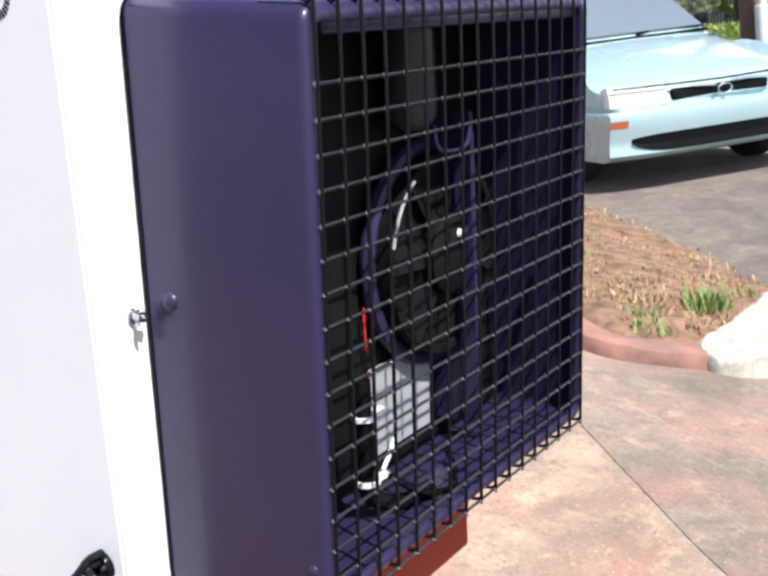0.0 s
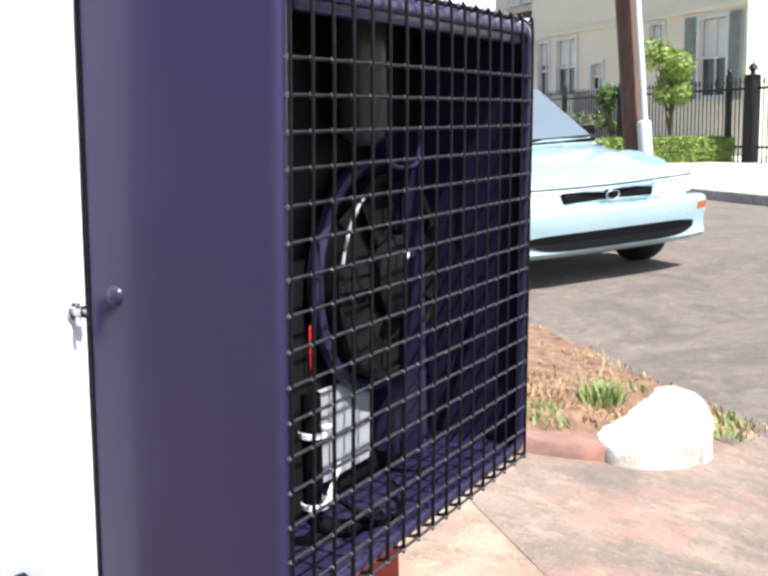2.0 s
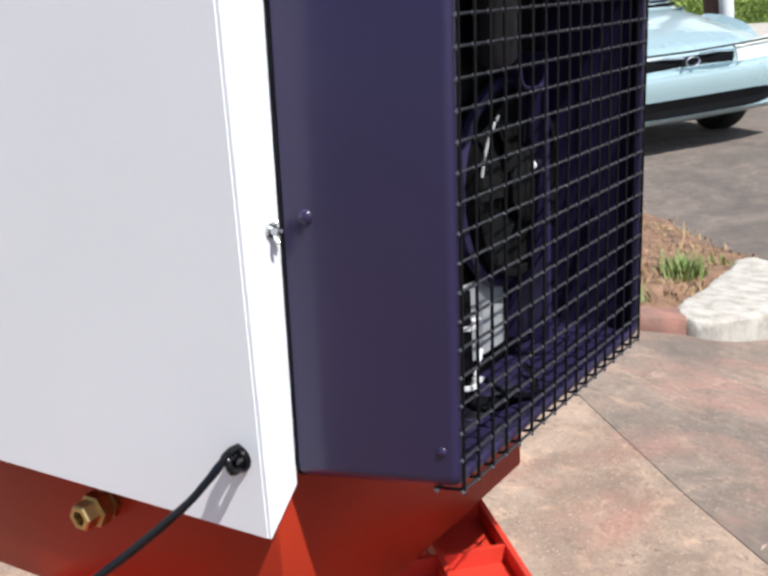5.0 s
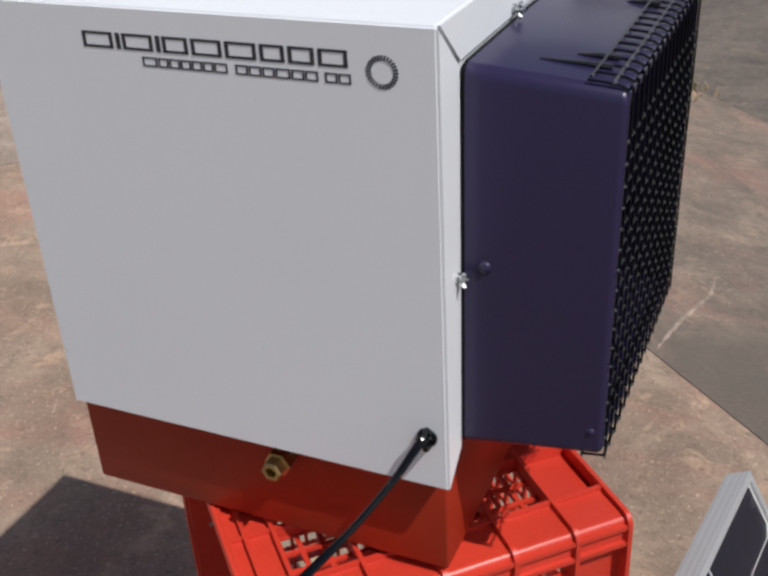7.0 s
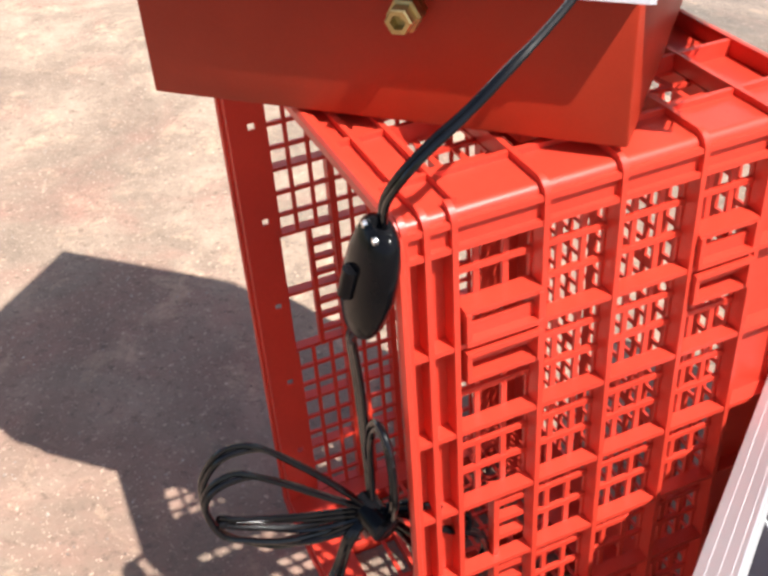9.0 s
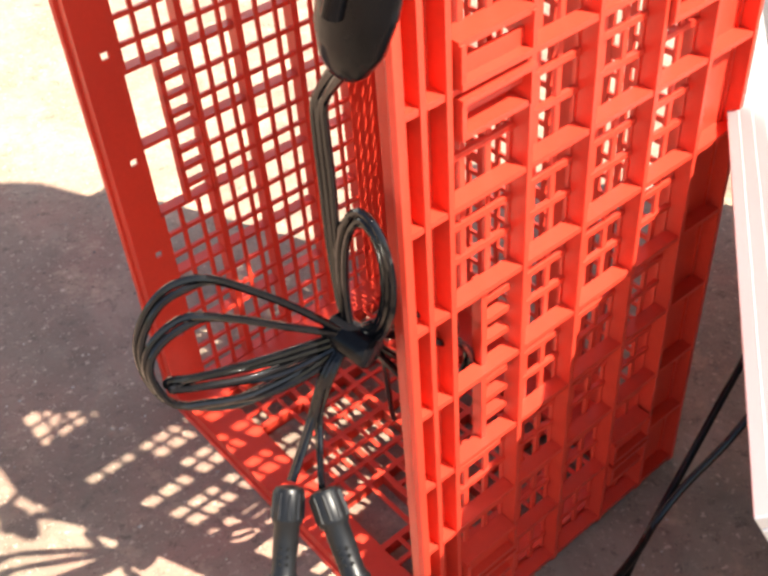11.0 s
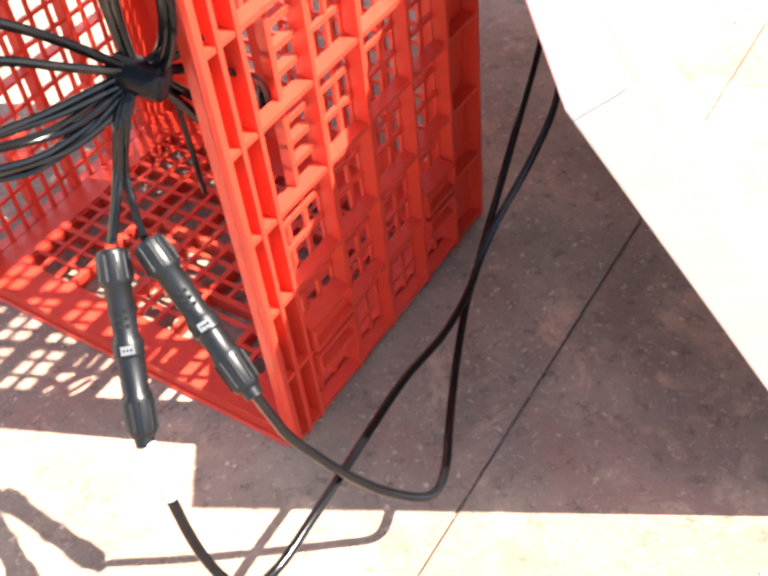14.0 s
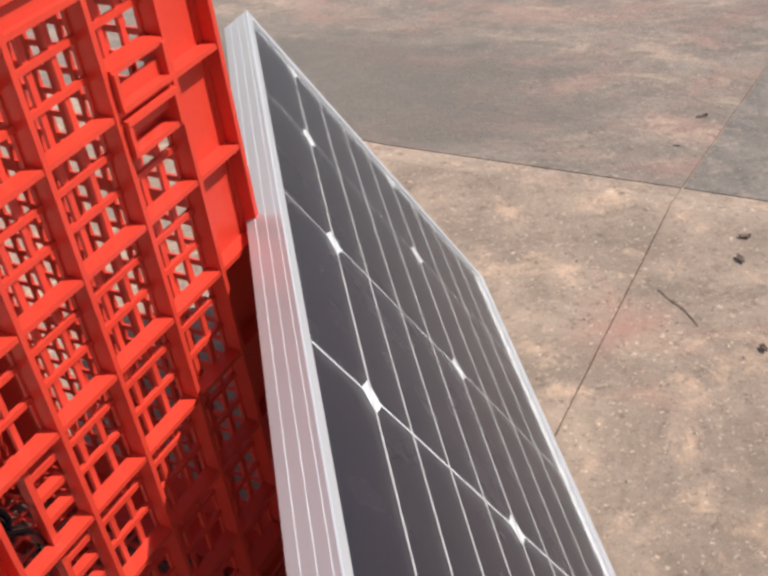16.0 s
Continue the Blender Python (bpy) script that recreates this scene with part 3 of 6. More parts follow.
def side_wall(outer, inward, lh_holes):
    """One long wall. outer: u of its ribs' face; inward: +1 or -1, the way to the crate's inside."""
    bm, extra = fresh(), []

    def slab(v0, v1, w0, w1, d0, d1, piece=""):
        a, b = sorted((outer + inward * d0, outer + inward * d1))
        to = bm
        if piece:
            to = fresh()
            extra.append((piece, to))
        box(to, a, b, v0, v1, w0, w1, f=lambda c: cr(c.x, c.y, c.z))

    v0, v1, w1 = CR["v0"], CR["v1"], CR["w1"]
    d0, d1 = DEEP - SHEET, DEEP
    # solid band at the mouth, with small drain holes
    cuts = [0.0] + [z for h in lh_holes for z in (h - 0.003, h + 0.003)] + [w1]
    for a, b in zip(cuts[::2], cuts[1::2]):
        slab(v0, COLS[0], max(a, 0.006), min(b, w1 - 0.006), d0, d1)
    for h in lh_holes:
        slab(v0, -0.1224, h - 0.003, h + 0.003, d0, d1)
        slab(-0.1164, COLS[0], h - 0.003, h + 0.003, d0, d1)
    slab(COLS[-1], v1, 0.006, w1 - 0.006, d0, d1, "wall_band")
    slab(COLS[0], COLS[-1], 0.006, ROWS[0], d0, d1, "wall_band")
    slab(COLS[0], COLS[-1], ROWS[-1], w1 - 0.006, d0, d1, "wall_band")
    # ribs
    for w in ROWS + [0.0105, w1 - 0.0105]:
        slab(v0 + 0.003, v1, w - RIB / 2, w + RIB / 2, 0.0008, d0, "rib")
    for i, v in enumerate([v0 + RIB / 2, -0.1249] + COLS + [v1 - RIB / 2]):
        slab(v - RIB / 2, v + RIB / 2, ROUND, w1 - ROUND, 0.0, d0, "rib")
    # curved skin round the corner, a little below the ribs
    for w_edge, sw, w_row in ((w1, -1, ROWS[-1]), (0.0, 1, ROWS[0])):
        sk = []
        for rad in (ROUND - 0.0044, ROUND - 0.0066):
            arc = [(outer + inward * (ROUND - rad * math.cos(radians(10 * k))), w_edge + sw * (ROUND - rad * math.sin(radians(10 * k)))) for k in range(10)]
            line = [(arc[0][0], w_row)] + arc + [(outer + inward * 0.038, arc[-1][1])]
            sk.append(line if not sk else line[::-1])
        skin = fresh()
        polyprism(skin, sk[0] + sk[1], lambda a, c, d: cr(a, d, c), v0 + 0.0035, v1 - 0.0035)
        extra.append(("corner_skin", skin))
    # grids in the cells
    bar = 0.0035
    for ci in range(4):
        a, b = COLS[ci], COLS[ci + 1]
        for ri in range(8):
            c, d = ROWS[ri], ROWS[ri + 1]
            if ci == 0 and ri in (3, 4):
                slab(a + 0.026, a + 0.030, c, d, d0 - 0.005, d1, "grid_bar")
                for k in range(1, 4):
                    w = c + (d - c) * k / 4
                    slab(a + 0.026, b - 0.004, w - 0.002, w + 0.002, d0 - 0.004, d1, "grid_bar")
                continue
            for k in (1, 2):
                v = a + (b - a) * k / 3
                slab(v - bar / 2, v + bar / 2, c, d, d0, d1, "grid_bar")
                w = c + (d - c) * k / 3
                slab(a, b, w - bar / 2, w + bar / 2, d0 - 0.0012, d1 - 0.0006, "grid_bar")
            for e0, e1 in ((a, a + 0.003), (b - 0.003, b)):
                slab(e0, e1, c, d, d0, d1, "grid_bar")
    wall = part("side_wall", bm, CRATERED, crate)
    for piece, pb in extra:
        part(piece, pb, CRATERED, wall)


crate = thing("plastic_crate", "red plastic crate standing on its end, open mouth sideways", "crate", tuple(uvw(0.19, 0.0, 0)))
side_wall(CR["u0"], 1, [])
side_wall(CR["u1"], -1, [0.0814, 0.1720, 0.2626, 0.3532, 0.4438])


def lug(v0, v1, wc):
    """A stacking lug: two small ledges with a plate behind."""
    u0 = CR["u0"]
    crf = lambda c: cr(c.x, c.y, c.z)
    base = None
    for s in (-1, 1):
        lo, hi = sorted((wc + s * 0.005, wc + s * 0.014))
        blocks = [("stacking_lug", (u0 + 0.002, u0 + 0.0045, v0 + 0.002, v1 - 0.002, lo, hi))]
        for k, dd in ((0.004, -0.004), (0.0235, -0.002)):
            blocks.append(("ledge", (u0 + dd, u0 + 0.0125, v0, v1, wc + s * k - 0.0016, wc + s * k + 0.0016)))
        for v in (v0 + 0.0015, v1 - 0.0015):
            a, b = sorted((wc + s * 0.004, wc + s * 0.0235))
            blocks.append(("cheek", (u0 - 0.0035, u0 + 0.0125, v - 0.0014, v + 0.0014, a, b)))
        for name, q in blocks:
            ob = part(name, box(fresh(), *q, f=crf), CRATERED, crate if name == "stacking_lug" else base)
            if name == "stacking_lug":
                base = ob


for wc in (ROWS[7], ROWS[1]):
    lug(COLS[0] + 0.004, COLS[1] - 0.002, wc)
    lug(COLS[3] + 0.002, COLS[4] - 0.004, wc)


def end_wall(w_out, up):
    """A short wall, here lying as floor or roof of the standing crate. up: +1 where its inside is above."""
    bm, extra = fresh(), []

    def slab(u0, u1, v0, v1, d0, d1, piece=""):
        a, b = sorted((w_out + up * d0, w_out + up * d1))
        to = bm
        if piece:
            to = fresh()
            extra.append((piece, to))
        box(to, u0, u1, v0, v1, a, b, f=lambda c: cr(c.x, c.y, c.z))

    v0, v1 = CR["v0"], CR["v1"]
    ua, ub = CR["u0"] + DEEP, CR["u1"] - DEEP
    d0, d1 = DEEP - SHEET, DEEP
    rows = [0.054 + 0.0555 * i for i in range(6)]
    slab(ua, ub, v0, -0.1050, d0, d1)
    slab(ua, ub, COLS[-1], v1, d0, d1, "wall_band")
    slab(ua, rows[0], -0.1050, COLS[-1], d0, d1, "wall_band")
    slab(rows[-1], ub, -0.1050, COLS[-1], d0, d1, "wall_band")
    for u in rows:
        slab(u - RIB / 2, u + RIB / 2, v0 + 0.003, v1, 0.001, d0, "rib")
    for v in [v0 + RIB / 2, -0.1249, -0.1050] + COLS[1:] + [v1 - RIB / 2]:
        slab(CR["u0"] + ROUND, CR["u1"] - ROUND, v - RIB / 2, v + RIB / 2, 0.0, d0, "rib")
    # solid beam along each long edge
    slab(CR["u0"] + 0.038, rows[0], v0 + 0.004, v1 - 0.004, 0.0044, 0.0066, "wall_band")
    slab(rows[-1], CR["u1"] - 0.038, v0 + 0.004, v1 - 0.004, 0.0044, 0.0066, "wall_band")
    slab(rows[0], rows[-1], v0 + 0.004, -0.1050, 0.0044, 0.0066, "wall_band")
    bar = 0.0038
    cells = [-0.1050] + COLS[1:]
    for ci in range(4):
        a, b = cells[ci], cells[ci + 1]
        for ri in range(5):
            c, d = rows[ri], rows[ri + 1]
            for k in (1, 2):
                u = c + (d - c) * k / 3
                if not (ci == 0 and ri in (1, 3)):
                    slab(u - bar / 2, u + bar / 2, a, b, d0, d1, "grid_bar")
                v = a + (b - a) * k / 3
                if not (ci == 0 and ri in (1, 3) and k == 1):
                    slab(c, d, v - bar / 2, v + bar / 2, d0 + 0.0004, d1 - 0.0006, "grid_bar")
            slab(c - 0.0025, c + 0.0025, a, b, d0, d1 - 0.0003, "grid_bar")
            slab(c, d, b - 0.0025, b + 0.0025, d0, d1 - 0.0002, "grid_bar")
    wall = part("end_wall", bm, CRATERED, crate)
    for piece, pb in extra:
        part(piece, pb, CRATERED, wall)


# rounded webs that carry the ribs round the four corners
def corner_web(cu, su, cwz, sw, v):
    bm = fresh()
    mu, mw = cu + su * ROUND, cwz + sw * ROUND
    pts = [(mu - su * ROUND * math.cos(radians(9 * k)), mw - sw * ROUND * math.sin(radians(9 * k))) for k in range(11)]
    pts += [(mu + su * 0.0008, cwz + sw * 0.0005), (mu + su * 0.0008, mw + sw * 0.0008), (cu + su * 0.0005, mw + sw * 0.0008)]
    polyprism(bm, pts, lambda a, c, d: cr(a, d, c), v - RIB / 2 - 0.0001, v + RIB / 2 + 0.0001)
    return part("corner_web", bm, CRATERED, crate)


for cu, su in ((CR["u0"], 1), (CR["u1"], -1)):
    for cwz, sw in ((0.0, 1), (CR["w1"], -1)):
        for v in [CR["v0"] + RIB / 2, -0.1249] + COLS + [CR["v1"] - RIB / 2]:
            corner_web(cu, su, cwz, sw, v)
end_wall(0.0, 1)
end_wall(CR["w1"], -1)
bm = fresh()
ua, ub, vb = CR["u0"] + 0.010, CR["u1"] - 0.010, CR["v1"]
crf = lambda c: cr(c.x, c.y, c.z)
box(bm, ua, ua + 0.04, vb - 0.006, vb - 0.0025, 0.01, 0.54, f=crf)
box(bm, ub - 0.04, ub, vb - 0.006, vb - 0.0025, 0.01, 0.54, f=crf)
box(bm, ua + 0.04, ub - 0.04, vb - 0.006, vb - 0.0025, 0.01, 0.05, f=crf)
box(bm, ua + 0.04, ub - 0.04, vb - 0.006, vb - 0.0025, 0.50, 0.54, f=crf)
bars = []
for i in range(1, 15):
    u = ua + 0.04 + (ub - ua - 0.08) * i / 15
    wd = 0.005 if i % 5 == 0 else 0.0022
    bars.append(box(fresh(), u - wd, u + wd, vb - 0.0058, vb - 0.003, 0.05, 0.50, f=crf))
for i in range(1, 27):
    w = 0.05 + 0.45 * i / 27
    wd = 0.005 if i % 9 == 0 else 0.0022
    bars.append(box(fresh(), ua + 0.04, ub - 0.04, vb - 0.0054, vb - 0.0034, w - wd, w + wd, f=crf))
base = part("base_grid", bm, CRATERED, crate)
for bar_bm in bars:
    part("grid_bar", bar_bm, CRATERED, base)
bm = fresh()
rim = [cr(u, CR["v0"] - 0.001, w) for u, w in
       [(0.0165 + 0.0145 * (1 - math.cos(radians(a))) if s < 2 else 0.3705 - 0.0145 * (1 - math.cos(radians(a))), 0.0015 + 0.0145 * (1 - math.sin(radians(a))) if s in (0, 3) else 0.5515 - 0.0145 * (1 - math.sin(radians(a))))
        for s, order in ((0, 1), (1, 0), (2, 1), (3, 0)) for a in ([90, 68, 45, 22, 0] if order else [0, 22, 45, 68, 90])]]
sweep(bm, rim + rim[:2], 0.0030, 6)
part("rim", bm, CRATERED, crate, smooth=True)

# ---- evaporative cooler on the crate ----
cooler = thing("air_cooler", "white and purple evaporative air cooler on a red tray", "air cooler", (-0.145, 0.15, 0.556))
TZ, BZ, W0, DEPTH = 0.9235, 0.6395, -0.2825, 0.2812
bm = fresh()
box(bm, W0, -0.0016, 0.0, 0.0016, BZ, TZ - 0.0012, bevel=0.0005, seg=1)
box(bm, W0, -0.0016, 0.0012, DEPTH, 0.664, TZ, bevel=0.0012, seg=2)
box(bm, W0 + 0.0003, W0 + 0.0022, 0.0022, DEPTH - 0.002, BZ, 0.672)
box(bm, W0 + 0.0022, -0.0016, DEPTH - 0.0022, DEPTH - 0.0003, BZ, 0.672)
part("cabinet", bm, WHITE, cooler, "white powder-coated sheet metal")
S = 0.0290


def plate_x(bm, pts, x0, x1):
    return polyprism(bm, pts, lambda a, b, d: Vector((d, a, b)), x0, x1)


g, e = 0.0009, 0.0004
yb, zt, zb = DEPTH - 0.030, TZ - 0.0262, BZ + S
for pts in ([(e, BZ + e), (0.0215, BZ + 0.018), (S - g, zt - 2 * g), (e, TZ - e - 2 * g)],
            [(e + 2 * g, TZ - e), (S + g, zt + g), (yb - g, zt + g), (DEPTH - e - 2 * g, TZ - e)],
            [(DEPTH - e, BZ + e), (DEPTH - 0.024, BZ + 0.018), (yb + g, zt - 2 * g), (DEPTH - e, TZ - e - 2 * g)]):
    bm = fresh()
    plate_x(bm, pts, -0.0016, 0.0)
    part("side_flange", bm, WHITE, cooler)
for y0, y1, z0, z1 in ((e + 0.004, S, TZ - 0.006, zt), (DEPTH - 0.004, yb, TZ - 0.006, zt)):
    bm = fresh()
    sweep(bm, [(-0.0016, y0, z0), (-0.0016, y1, z1)], 0.0008, 6)
    part("mitre_seam", bm, BLACK, cooler)
# black gasket between cabinet and shroud
PY0, PY1, PZ0, PZ1, PX = 0.0303, 0.2545, 0.660, 0.8960, 0.0855


def rounded(y0, y1, z0, z1, r, n=5):
    out = []
    for cy, cz, a in ((y1 - r, z1 - r, 0), (y0 + r, z1 - r, 90), (y0 + r, z0 + r, 180), (y1 - r, z0 + r, 270)):
        out += [(cy + r * math.cos(radians(a + 90 * k / n)), cz + r * math.sin(radians(a + 90 * k / n))) for k in range(n + 1)]
    return out


def loft_x(bm, rings, closed_ends=False):
    made = [[bm.verts.new((x, a, b)) for a, b in ring] for x, ring in rings]
    n = len(made[0])
    for q, w in zip(made, made[1:]):
        for k in range(n):
            bm.faces.new((q[k], q[(k + 1) % n], w[(k + 1) % n], w[k]))
    return made


YC = 0.139


def flare(y, z):
    """The shroud widens a little towards its foot."""
    return YC + (y - YC) * (1 + 0.33 * (PZ1 - z))


def front_y(y, z):
    """The mouth leans a little sideways."""
    return 0.1330 + LEAN * (z - 0.78) + (y - 0.14425) * (0.952 if y < 0.14425 else 1.005)


LEAN = 0.050


def ring(x, inset, r):
    t = x / PX
    pts = rounded(PY0 + inset, PY1 - inset, PZ0 + inset + t * 0.014, PZ1 - inset - t * 0.0072, max(r, 0.001))
    return x, [(flare(y, z) * (1 - t) + front_y(y, z) * t, z) for y, z in pts]


bm = fresh()
loft_x(bm, [ring(0.0002, -0.0006, 0.008), ring(0.0016, -0.0006, 0.008), ring(0.0016, 0.004, 0.005), ring(0.0002, 0.004, 0.005), ring(0.0002, -0.0006, 0.008)])
part("gasket", bm, BLACK, cooler, "black rubber gasket")
bm = fresh()
loft_x(bm, [ring(0.0018, 0.0, 0.007), ring(0.0820, 0.0, 0.007), ring(0.0840, 0.0005, 0.0068), ring(0.0852, 0.0015, 0.0062), ring(0.0858, 0.0030, 0.0055), ring(0.0860, 0.0048, 0.005),
            ring(0.0853, 0.0062, 0.004), ring(0.084, 0.0066, 0.004), ring(0.0815, 0.0062, 0.004), ring(0.079, 0.0020, 0.006), ring(0.0018, 0.0016, 0.006), ring(0.0018, 0.0, 0.007)])
part("shroud", bm, PURPLE, cooler, "glossy purple painted sheet metal shroud", smooth=True)
bm = fresh()
box(bm, 0.0790, 0.0835, 0.042, 0.240, 0.8780, 0.8850, bevel=0.002, seg=2)
part("top_lip", bm, PURPLE, cooler, smooth=True)
bm = fresh()
loft = loft_x(bm, [ring(0.020, 0.002, 0.006), ring(0.0215, 0.002, 0.006)])
for q in loft:
    bm.faces.new(q)
part("back_panel", bm, FANBLACK, cooler, "black wet pad behind the fan")
# rivets of the shroud
for p, ax in (((0.014, 0.0265, 0.783), (0, -1, 0)), ((0.0795, 0.0325, 0.874), (0.4, -0.9, 0)), ((0.0795, 0.0205, 0.690), (0.4, -0.9, 0))):
    bm = fresh()
    R = 0.0042 if p[0] < 0.05 else 0.0026
    lathe(bm, Vector(p) - Vector(ax) * 0.001, ax, [(0, R), (R * 0.5, R * 0.92), (R * 0.85, R * 0.6), (R * 1.0, 0.0)], 14)
    part("rivet", bm, PURPLE, cooler, smooth=True)
# wing bolts on the flange
for p, ax in (((0.0, 0.0185, 0.778), (1, 0, 0)), ((0.0, 0.118, 0.9020), (1, 0, 0))):
    bm = fresh()
    p, ax = Vector(p), Vector(ax)
    lathe(bm, p, ax, [(0, 0.0032), (0.0015, 0.0032), (0.0015, 0.0022), (0.006, 0.0022), (0.006, 0.001), (0.0075, 0.0006)], 12)
    for s in (-1, 1):
        sweep(bm, curve_pts([p + ax * 0.003, p + ax * 0.0045 + Vector((0, -0.0015, s * 0.0028)), p + ax * 0.006 + Vector((0, -0.002, s * 0.0044)),
                             p + ax * 0.0045 + Vector((0, -0.002, s * 0.0038)), p + ax * 0.003], 3), 0.0008, 6)
    part("wing_bolt", bm, STEEL, cooler, "bright zinc wing bolt", smooth=True)
# wire guard
guard = part("mesh_guard", sweep(fresh(), curve_pts([(0.0655, 0.036, 0.8932), (0.0655, 0.2425, 0.8932)], 1), 0.0007, 6), WIRE, cooler, "dark welded wire mesh")
XM = 0.0868
GW = 0.2110
vert = bmesh.new()
sweep(vert, curve_pts([(0.0645, 0, 0.8922), (0.078, 0, 0.8910), (0.0848, 0, 0.8886), (XM + 0.0006, 0, 0.8815), (XM + 0.0006, 0, 0.78), (XM + 0.0006, 0, 0.680),
                       (XM + 0.0004, 0, 0.6752), (XM - 0.0006, 0, 0.6735), (0.0840, 0, 0.6730), (0.0735, 0, 0.6716)], 4), 0.00078, 5)
vme = bpy.data.meshes.new("wire")
vert.to_mesh(vme)
vert.free()
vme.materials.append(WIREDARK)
hor = bmesh.new()
sweep(hor, [(0, -GW / 2, 0), (0, GW / 2, 0)], 0.00072, 5)
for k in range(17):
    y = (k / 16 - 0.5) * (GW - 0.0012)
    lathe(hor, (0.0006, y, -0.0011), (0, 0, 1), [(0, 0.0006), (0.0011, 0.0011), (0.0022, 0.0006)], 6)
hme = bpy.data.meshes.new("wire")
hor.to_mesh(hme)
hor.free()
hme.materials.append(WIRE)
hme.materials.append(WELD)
# small faces of the weld lumps get the bright tone of their highlights
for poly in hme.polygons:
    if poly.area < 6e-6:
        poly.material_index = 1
for k in range(17):
    y = 0.1330 + LEAN * 0.112 + (k / 16 - 0.5) * (GW - 0.0012)
    place("wire", vme, guard, m=Matrix.Translation((0, y, 0.892)) @ Matrix.Rotation(-math.atan(LEAN), 4, "X") @ Matrix.Translation((0, 0, -0.892)))
for x, z in [(XM - 0.0004, 0.6865 + 0.01175 * k) for k in range(16)] + [(0.0775, 0.8918), (0.0738, 0.6708), (0.0866, 0.6728)]:
    place("wire", hme, guard, m=Matrix.Translation((x, 0.1330 + LEAN * (z - 0.78), z)))
# dark tapering spikes: wire ends drawn out into the shadows they cast
for y, reach in ((0.058, 0.038), (0.074, 0.022), (0.187, 0.020), (0.214, 0.034)):
    bm = fresh()
    sweep(bm, [(0.0715 - reach, y, 0.8962 - (0.0715 - reach) * 0.084), (0.060, y, 0.8924), (0.0715, y, 0.8914)], [0.0006, 0.0014, 0.0019], 6)
    part("wire_end_shadow", bm, WIRE, guard, smooth=True)
# tray
bm = fresh()
tx0, tx1, ty0, ty1, tz0, tz1 = -0.2910, -0.0088, 0.0163, 0.274, 0.5560, 0.6625
box(bm, tx0, tx1, ty0, ty1, tz0, tz1, bevel=0.0022, seg=2)
part("base_tray", bm, TRAYRED, cooler, "red-oxide painted water tray", smooth=True)
bm = fresh()
lathe(bm, (-0.1235, ty0, 0.6229), (0.0, -1, 0.0), [(0, 0.0085), (0.003, 0.0085), (0.003, 0.0066), (0.006, 0.0066), (0.006, 0.0095), (0.013, 0.0095),
                                             (0.0135, 0.0075), (0.021, 0.0075), (0.022, 0.0068), (0.022, 0.0042), (0.016, 0.004)], 6)
part("drain_valve", bm, BRASS, cooler, "brass drain fitting")
bm = fresh()
lathe(bm, (-0.0135, 0.0005, 0.677), (0, -1, 0), [(0, 0.0064), (0.0015, 0.0066), (0.003, 0.0058), (0.003, 0.0044), (-0.001, 0.0042)], 18)
part("cable_grommet", bm, BLACK, cooler, smooth=True)
# printing on the front: plain marks, and a ring of ticks
fy = -0.0003


def mark(x0, x1, z0, z1):
    bm = fresh()
    box(bm, x0, x1, fy, 0.0002, z0, z1)
    return part("print_mark", bm, PRINT, cooler)


x = -0.2130
for wd in (0.021, 0.004, 0.0205, 0.004, 0.017, 0.0195, 0.0195, 0.0155, 0.016, 0.0175):
    if wd < 0.005:
        mark(x, x + 0.0028, 0.8993, 0.9083)
    else:
        mark(x, x + wd * 1.075 - 0.0022, 0.9069, 0.9083)
        mark(x, x + wd * 1.075 - 0.0022, 0.8993, 0.9007)
        mark(x, x + 0.0022, 0.9007, 0.9069)
        mark(x + wd * 1.075 - 0.0044, x + wd * 1.075 - 0.0022, 0.9007, 0.9069)
    x += wd * 1.075
x = -0.1745
for wd in (0.0095, 0.0065, 0.0068, 0.0065, 0.0065, 0.0065, 0.0080, 0.004, 0.0074, 0.0075, 0.0073, 0.0085, 0.0074, 0.0074, 0.003, 0.0070, 0.0070):
    if wd > 0.0045:
        mark(x, x + wd, 0.8953, 0.8961)
        mark(x, x + wd, 0.8908, 0.8916)
        mark(x, x + 0.0010, 0.8916, 0.8953)
        mark(x + wd - 0.0010, x + wd, 0.8916, 0.8953)
    x += wd * 1.09
for k in range(28):
    a = 2 * math.pi * k / 28
    c, t2 = math.cos(a), math.sin(a)
    pts = [(-0.0305 + c * q - t2 * t, 0.8985 + t2 * q + c * t) for q, t in ((0.0060, -0.0004), (0.0088, -0.0006), (0.0088, 0.0006), (0.0060, 0.0004))]
    bm = fresh()
    polyprism(bm, pts, lambda a2, b2, d: Vector((a2, d, b2)), fy, 0.0002)
    part("tick_mark", bm, PRINT, cooler)
